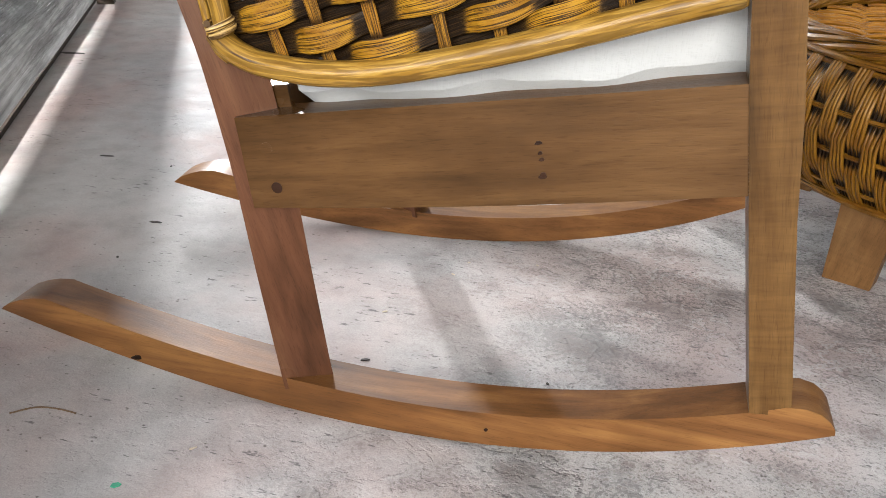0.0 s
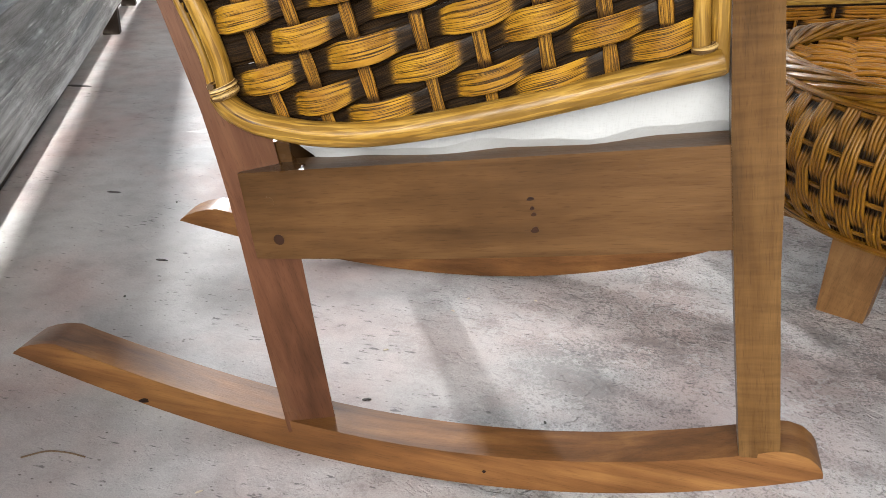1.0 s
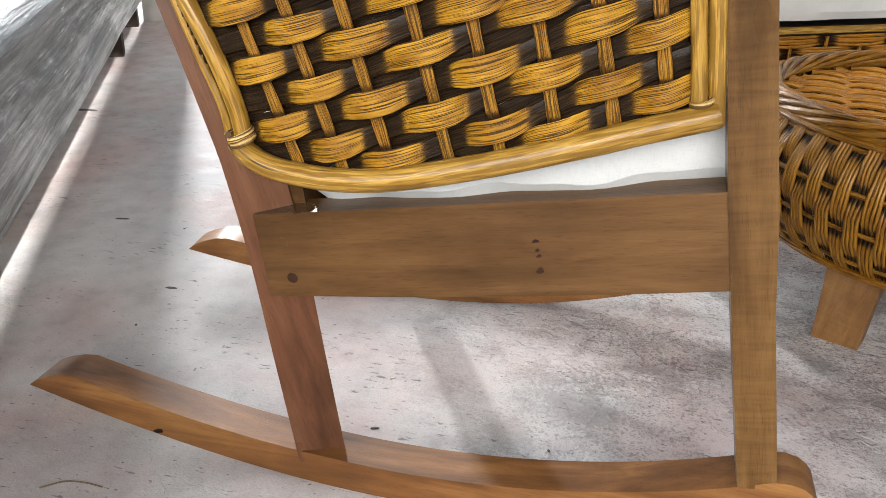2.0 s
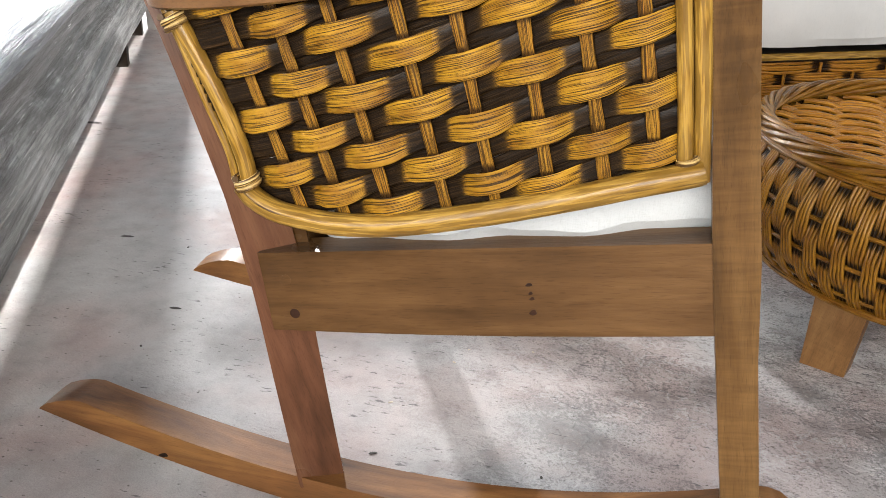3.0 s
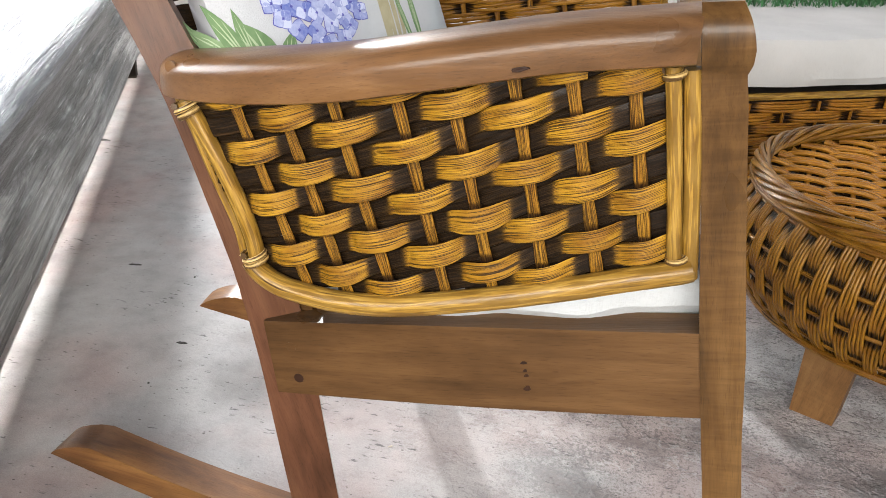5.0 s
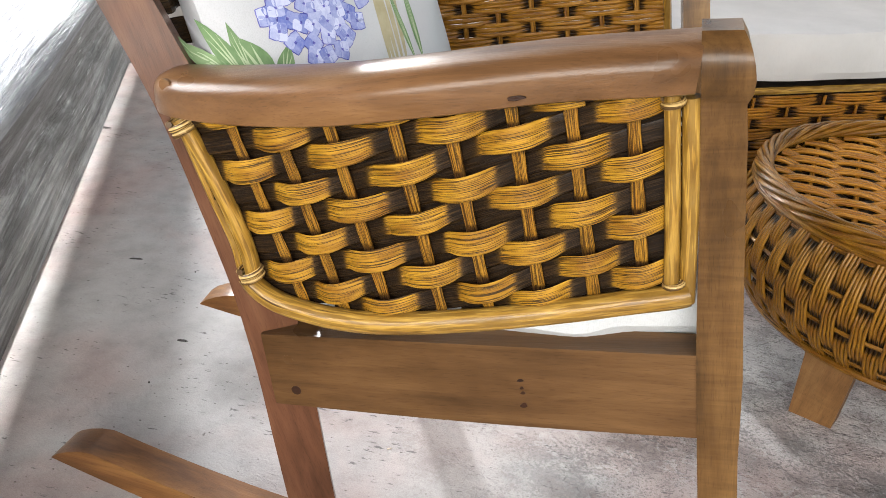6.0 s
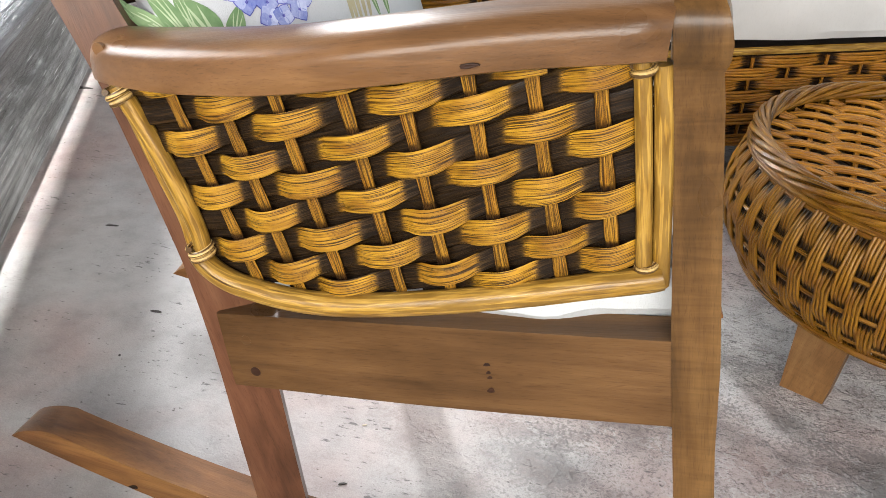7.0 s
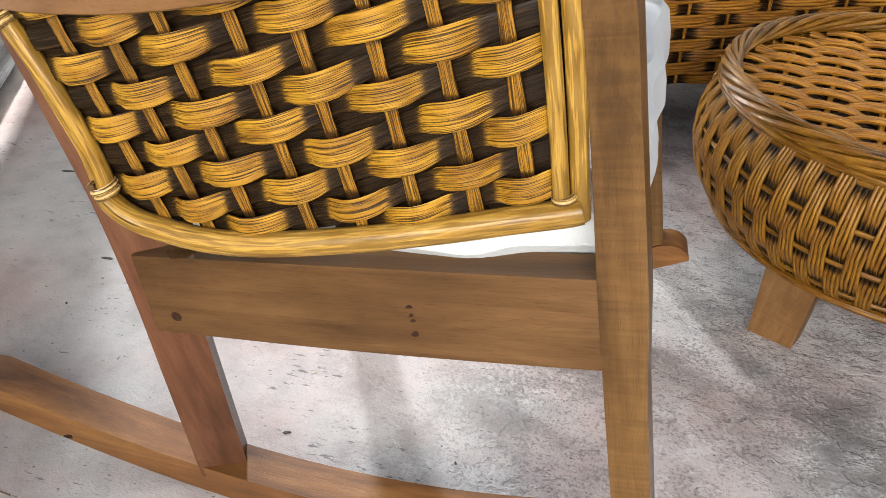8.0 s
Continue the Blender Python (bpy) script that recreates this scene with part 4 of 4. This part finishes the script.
PROFILE = [(0.138, 0.325), (0.16, 0.345), (0.20, 0.368), (0.24, 0.378), (0.28, 0.376), (0.32, 0.363), (0.352, 0.346)]
table = thing("wicker_table", TABLE, "round brown wicker table on square wooden legs", "table")


def ring_path(r, z, n=72, wob=0.0):
    return [Vector((TABLE.x + r * math.cos(a), TABLE.y + r * math.sin(a), z + wob * math.sin(a * 9))) for a in (2 * math.pi * k / n for k in range(n))]


drum = bmesh.new()
loft([[(TABLE.x + (r - 0.016) * math.cos(a), TABLE.y + (r - 0.016) * math.sin(a), z) for a in (2 * math.pi * k / 64 for k in range(64))] for z, r in PROFILE[:6]], drum)
# added near-black core, so that the gaps in the weave stay dark
NEAR_BLACK = plain("near_black", (0.03, 0.018, 0.010), 0.8)
body = part("drum", drum, NEAR_BLACK, table, "near-black core behind the table's weave")
# hoops that the upright canes pass before and behind
HOOPS = 4
for h in range(HOOPS):
    z = 0.158 + (0.335 - 0.158) * h / (HOOPS - 1)
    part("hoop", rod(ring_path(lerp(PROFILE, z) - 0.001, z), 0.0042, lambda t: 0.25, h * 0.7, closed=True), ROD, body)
COLUMNS, PER = 96, 4


def upright(odd, k):
    pts, wav = [], []
    n = 40
    for i in range(n + 1):
        z = PROFILE[0][0] + (PROFILE[-1][0] - PROFILE[0][0]) * i / n
        c = math.cos(math.pi * ((z - 0.158) / (0.335 - 0.158) * (HOOPS - 1) + odd))
        c = 1 - 2 * ((1 - c) / 2) ** 2.6
        wav.append(c)
        pts.append(Vector((lerp(PROFILE, z) + 0.0038 * c, 0.0006 * math.sin(z * 90 + k), z)))
    # the cane's colour darkens where it passes behind a hoop
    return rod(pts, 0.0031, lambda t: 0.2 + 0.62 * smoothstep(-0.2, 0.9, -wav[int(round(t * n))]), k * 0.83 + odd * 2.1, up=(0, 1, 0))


shared = {}
for odd in (0, 1):
    for k in range(PER):
        me = bpy.data.meshes.new("upright_cane")
        b0 = upright(odd, k)
        b0.to_mesh(me)
        b0.free()
        me.materials.append(ROD)
        shared[odd, k] = me
rest = bmesh.new()
for col in range(COLUMNS):
    for k in range(PER):
        a = 2 * math.pi * (col + (k - (PER - 1) / 2) * 0.25 + 0.5) / COLUMNS
        if 4 <= col < 26:          # the side turned to the sofa's corner
            b0 = shared[col % 2, k].copy()
            b0.transform(Matrix.Translation(TABLE) @ Matrix.Rotation(a, 4, "Z"))
            rest.from_mesh(b0)
            continue
        ob = new("upright_cane", shared[col % 2, k])
        ob.parent = body
        ob.matrix_basis = Matrix.Translation(TABLE) @ Matrix.Rotation(a, 4, "Z")
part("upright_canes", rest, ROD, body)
# twisted rim and the lower band
for s in range(7):
    pts = []
    for k in range(240):
        a = 2 * math.pi * k / 240
        q = a * 5 + 2 * math.pi * s / 7
        r = 0.345 + 0.0125 * math.cos(q)
        pts.append(Vector((TABLE.x + r * math.cos(a), TABLE.y + r * math.sin(a), 0.362 + 0.0125 * math.sin(q))))
    part("rim_cane", rod(pts, 0.0052, lambda t, s=s: 0.12 + 0.3 * smoothstep(0.2, 1.0, math.sin(t * 40 + s * 2)), s * 0.9, closed=True), ROD, body)
for r, z, rad in ((0.359, 0.347, 0.0055), (0.332, 0.136, 0.0068)):
    part("band_cane", rod(ring_path(r, z), rad, lambda t: 0.3, z, closed=True, sides=8), ROD, body)
# woven top, slightly sunk
TOP_D = Vector((0.985, -0.17, 0))
TOP_E = Vector((0.17, 0.985, 0))
TOP_R, TOP_PITCH, TOP_ROWS = 0.336, 0.0265, 26


def chord(r):
    e = -TOP_R + (r + 0.5) * TOP_PITCH
    h = max(TOP_R ** 2 - e * e, 0) ** 0.5
    return TOP_R - h, TOP_R + h


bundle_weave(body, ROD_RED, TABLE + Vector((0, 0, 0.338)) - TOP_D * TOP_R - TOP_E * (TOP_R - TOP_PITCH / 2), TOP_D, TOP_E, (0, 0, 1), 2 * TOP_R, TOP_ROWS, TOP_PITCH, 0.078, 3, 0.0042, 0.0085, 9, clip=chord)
for k in range(4):
    m = Matrix.Translation(TABLE) @ Matrix.Rotation(k * math.pi / 2, 4, "Z") @ Matrix.Translation(-TABLE)
    foot = [Vector((0.713, 0.562, 0)), Vector((0.779, 0.533, 0)), Vector((0.797, 0.572, 0)), Vector((0.731, 0.601, 0))]
    head = [Vector((0.712, 0.560, 0.20)), Vector((0.794, 0.520, 0.20)), Vector((0.812, 0.560, 0.20)), Vector((0.730, 0.598, 0.20))]
    bm = soften(loft([foot, head]), 0.002)
    bmesh.ops.transform(bm, matrix=m, verts=bm.verts[:])
    part("leg", bm, TABLE_WOOD, table, "square tapered wooden leg")

# ---- wicker sofa ----
SD = Vector((0.866, 0.50, 0)).normalized()
SN = Vector((0.50, -0.866, 0)).normalized()
S0 = Vector((0.606, 1.236, 0)) - SD * 0.37
sofa = thing("wicker_sofa", S0 + SD * 1.0 - SN * 0.4, "long brown wicker sofa with woven cane front", "sofa")


def sofa_box(s0, s1, d0, d1, z0, z1, bevel):
    bm = loft([[S0 + SD * s - SN * d + Vector((0, 0, z)) for s, d in ((s0, d0), (s1, d0), (s1, d1), (s0, d1))] for z in (z0, z1)])
    return soften(bm, bevel)


sofa_body = part("base", sofa_box(0, 1.82, 0.03, 0.8, 0.15, 0.375, 0.01), NEAR_BLACK, sofa, "dark base behind the weave")
bundle_weave(sofa_body, ROD_RED, S0 + Vector((0, 0, 0.170)), SD, (0, 0, 1), SN, 1.82, 8, 0.026, 0.095, 4, 0.0036, 0.0065, 21)
part("top_cane", rod([S0 + SD * (1.82 * k / 30) + SN * 0.006 + Vector((0, 0, 0.378)) for k in range(31)], 0.0085, lambda t: 0.3, 0.4, sides=8), POLE, sofa_body)
part("backrest", sofa_box(0, 1.82, 0.72, 0.84, 0.15, 0.85, 0.03), ROD_RED, sofa)
for s, d in ((0.06, 0.06), (1.76, 0.06), (0.06, 0.74), (1.76, 0.74)):
    part("leg", sofa_box(s - 0.035, s + 0.035, d - 0.02, d + 0.04, 0.0, 0.16, 0.003), TABLE_WOOD, sofa)
slab_cushion([S0 + SD * a - SN * b + Vector((0, 0, 0.398)) for a, b in ((0.02, 0.0), (1.80, 0.0), (1.80, 0.70), (0.02, 0.70))], 0.115, CANVAS, "sofa_cushion", "thick off-white canvas cushion on the wicker sofa", wave=0.002)

# artificial grass mat lying on the sofa
rnd = random.Random(4)
GRASS = ink("plastic_grass", (0.015, 0.06, 0.018), (0.06, 0.2, 0.07))
bm = bmesh.new()
for i in range(1500):
    s, d = rnd.uniform(0.55, 1.12), rnd.uniform(0.36, 0.66)
    p = S0 + SD * s - SN * d + Vector((0, 0, 0.512))
    tip = Vector((rnd.uniform(-1, 1), rnd.uniform(-1, 1), rnd.uniform(0.5, 1.6))).normalized() * rnd.uniform(0.025, 0.05)
    w = Vector((-tip.y, tip.x, 0)).normalized() * 0.0022
    v = [bm.verts.new(q) for q in (p - w, p + w, p + tip * 0.6 + w * 0.8, p + tip, p + tip * 0.6 - w * 0.8)]
    bm.faces.new(v)
tagged(link("grass_garland", bm, GRASS), "green artificial grass bundle lying on the sofa cushion", "artificial plant", kind="stuff")

# ---- crate in stretch film ----
def wrapped(top):
    bm = bmesh.new()
    n = 200
    side = [(-0.40, 0.160), (-0.376, 0.164), (-0.370, 0.172)] + [(-0.372 - 0.066 * t ** 1.25, 0.178 + 0.182 * t) for t in (k / 13 for k in range(1, 14))]
    outline = side + [(-0.446, 0.378), (-0.468, 0.394), (-0.51, 0.408), (-0.58, 0.418), (-0.68, 0.424), (-0.78, 0.427), (-0.9, 0.426), (-1.0, 0.42), (-1.08, 0.40)]
    rings = []
    for i in range(n + 1):
        y = -0.9 + 4.4 * i / n
        ring = []
        for j, (x, z) in enumerate(outline):
            q = noise.noise(Vector((y * 1.3, x * 9, z * 12 + 3))) * 0.016 + noise.noise(Vector((y * 1.9 + z * 6, x * 40, z * 55))) * 0.009
            ring.append((x + q * (0.35 if j < 5 else 0.9), y, z + (q * 0.8 if j > 16 else 0)))
        rings.append(ring)
    rings = [r[15:] if top else r[:16] for r in rings]
    vs = [[bm.verts.new(p) for p in r] for r in rings]
    for a, b in zip(vs, vs[1:]):
        for j in range(len(a) - 1):
            bm.faces.new((a[j], a[j + 1], b[j + 1], b[j])).smooth = True
    return aligned(bm, (0, 0, 0))


FOOT_ALONG = 2.57
crate = thing("wrapped_furniture", (-1.2, 0.9, 0), "long furniture piece wrapped in clear stretch film", "wrapped furniture")
part("film", wrapped(False), FILM, crate, "streaky clear stretch film")
part("film_top", wrapped(True), FILM_TOP, crate, "film drawn over white padding")
part("padding", aligned(soften(box(-1.06, -0.86, 0.186, -0.50, 3.4, 0.395), 0.02), (0, 0, 0)), CANVAS, crate)
# thin unseen lip, added to cut the left edge of the floor stripe
part("skid", aligned(soften(box(-0.56, -0.84, 0, -0.50, 3.38, 0.013), 0.002), (0, 0, 0)), NEAR_BLACK, crate, "unseen dark lip under the wrapped piece, added to trim the light stripe")
for y in (-0.6, FOOT_ALONG, 3.2):
    for x in (-0.46, -1.04):
        part("foot", aligned(soften(box(x - 0.03, y - 0.03, 0, x + 0.03, y + 0.03, 0.2), 0.003), (0, 0, 0)), NEAR_BLACK, crate)

# ---- litter on the floor ----
CHIP = plain("dark_chip", (0.05, 0.045, 0.04), 0.8)
PALE_CHIP = plain("pale_chip", (0.6, 0.52, 0.40), 0.8)
GREEN_BIT = plain("green_plastic", (0.05, 0.42, 0.25), 0.5)
TWIG = plain("twig", (0.16, 0.10, 0.05), 0.8)


def sliver(name, x, y, turn, long, wide, mat, label, category, z=0.0, thick=0.0015):
    pts = [(-0.5, -0.2), (-0.2, -0.5), (0.3, -0.35), (0.5, 0.0), (0.2, 0.45), (-0.3, 0.4)]
    c, s = math.cos(turn), math.sin(turn)
    bm = loft([[(x + (a * long * c - b * wide * s), y + (a * long * s + b * wide * c), z + h) for a, b in pts] for h in (0.0, thick)])
    return tagged(link(name, bm, mat), label, category, "litter on the floor")


sliver("floor_chip", -0.389, 0.409, 0.1, 0.022, 0.006, CHIP, "small dark chip on the concrete floor", "chip")
sliver("floor_chip", -0.655, 0.66, 0.2, 0.03, 0.006, CHIP, "small dark chip on the concrete floor", "chip")
# flat dark sliver drawn for a stick's small shadow across the stripe
sliver("floor_chip", -1.25, 1.36, 0.15, 0.08, 0.018, CHIP, "flat dark sliver for a stick's small shadow beside the wrapped furniture", "chip")
sliver("floor_chip", 0.093, 0.122, 0.4, 0.012, 0.004, CHIP, "small dark chip beside the rocker", "chip")
sliver("plastic_scrap", -0.078, -0.172, 0.5, 0.011, 0.007, GREEN_BIT, "tiny green plastic scrap on the floor", "scrap")
tagged(link("twig", tube(smooth([(-0.262, -0.105, 0.002), (-0.24, -0.088, 0.003), (-0.215, -0.082, 0.002), (-0.19, -0.083, 0.002)], 4), 0.0011, 5), TWIG), "thin dry twig lying on the floor", "twig", "litter on the floor")
rnd = random.Random(8)
for i in range(16):
    sliver("floor_chip", rnd.uniform(-0.6, 0.9), rnd.uniform(-0.2, 0.7), rnd.uniform(0, 3), rnd.uniform(0.004, 0.009), rnd.uniform(0.002, 0.004), (PALE_CHIP, CHIP)[i % 2], ("tiny pale wood shaving on the floor", "tiny dark chip on the floor")[i % 2], "chip")
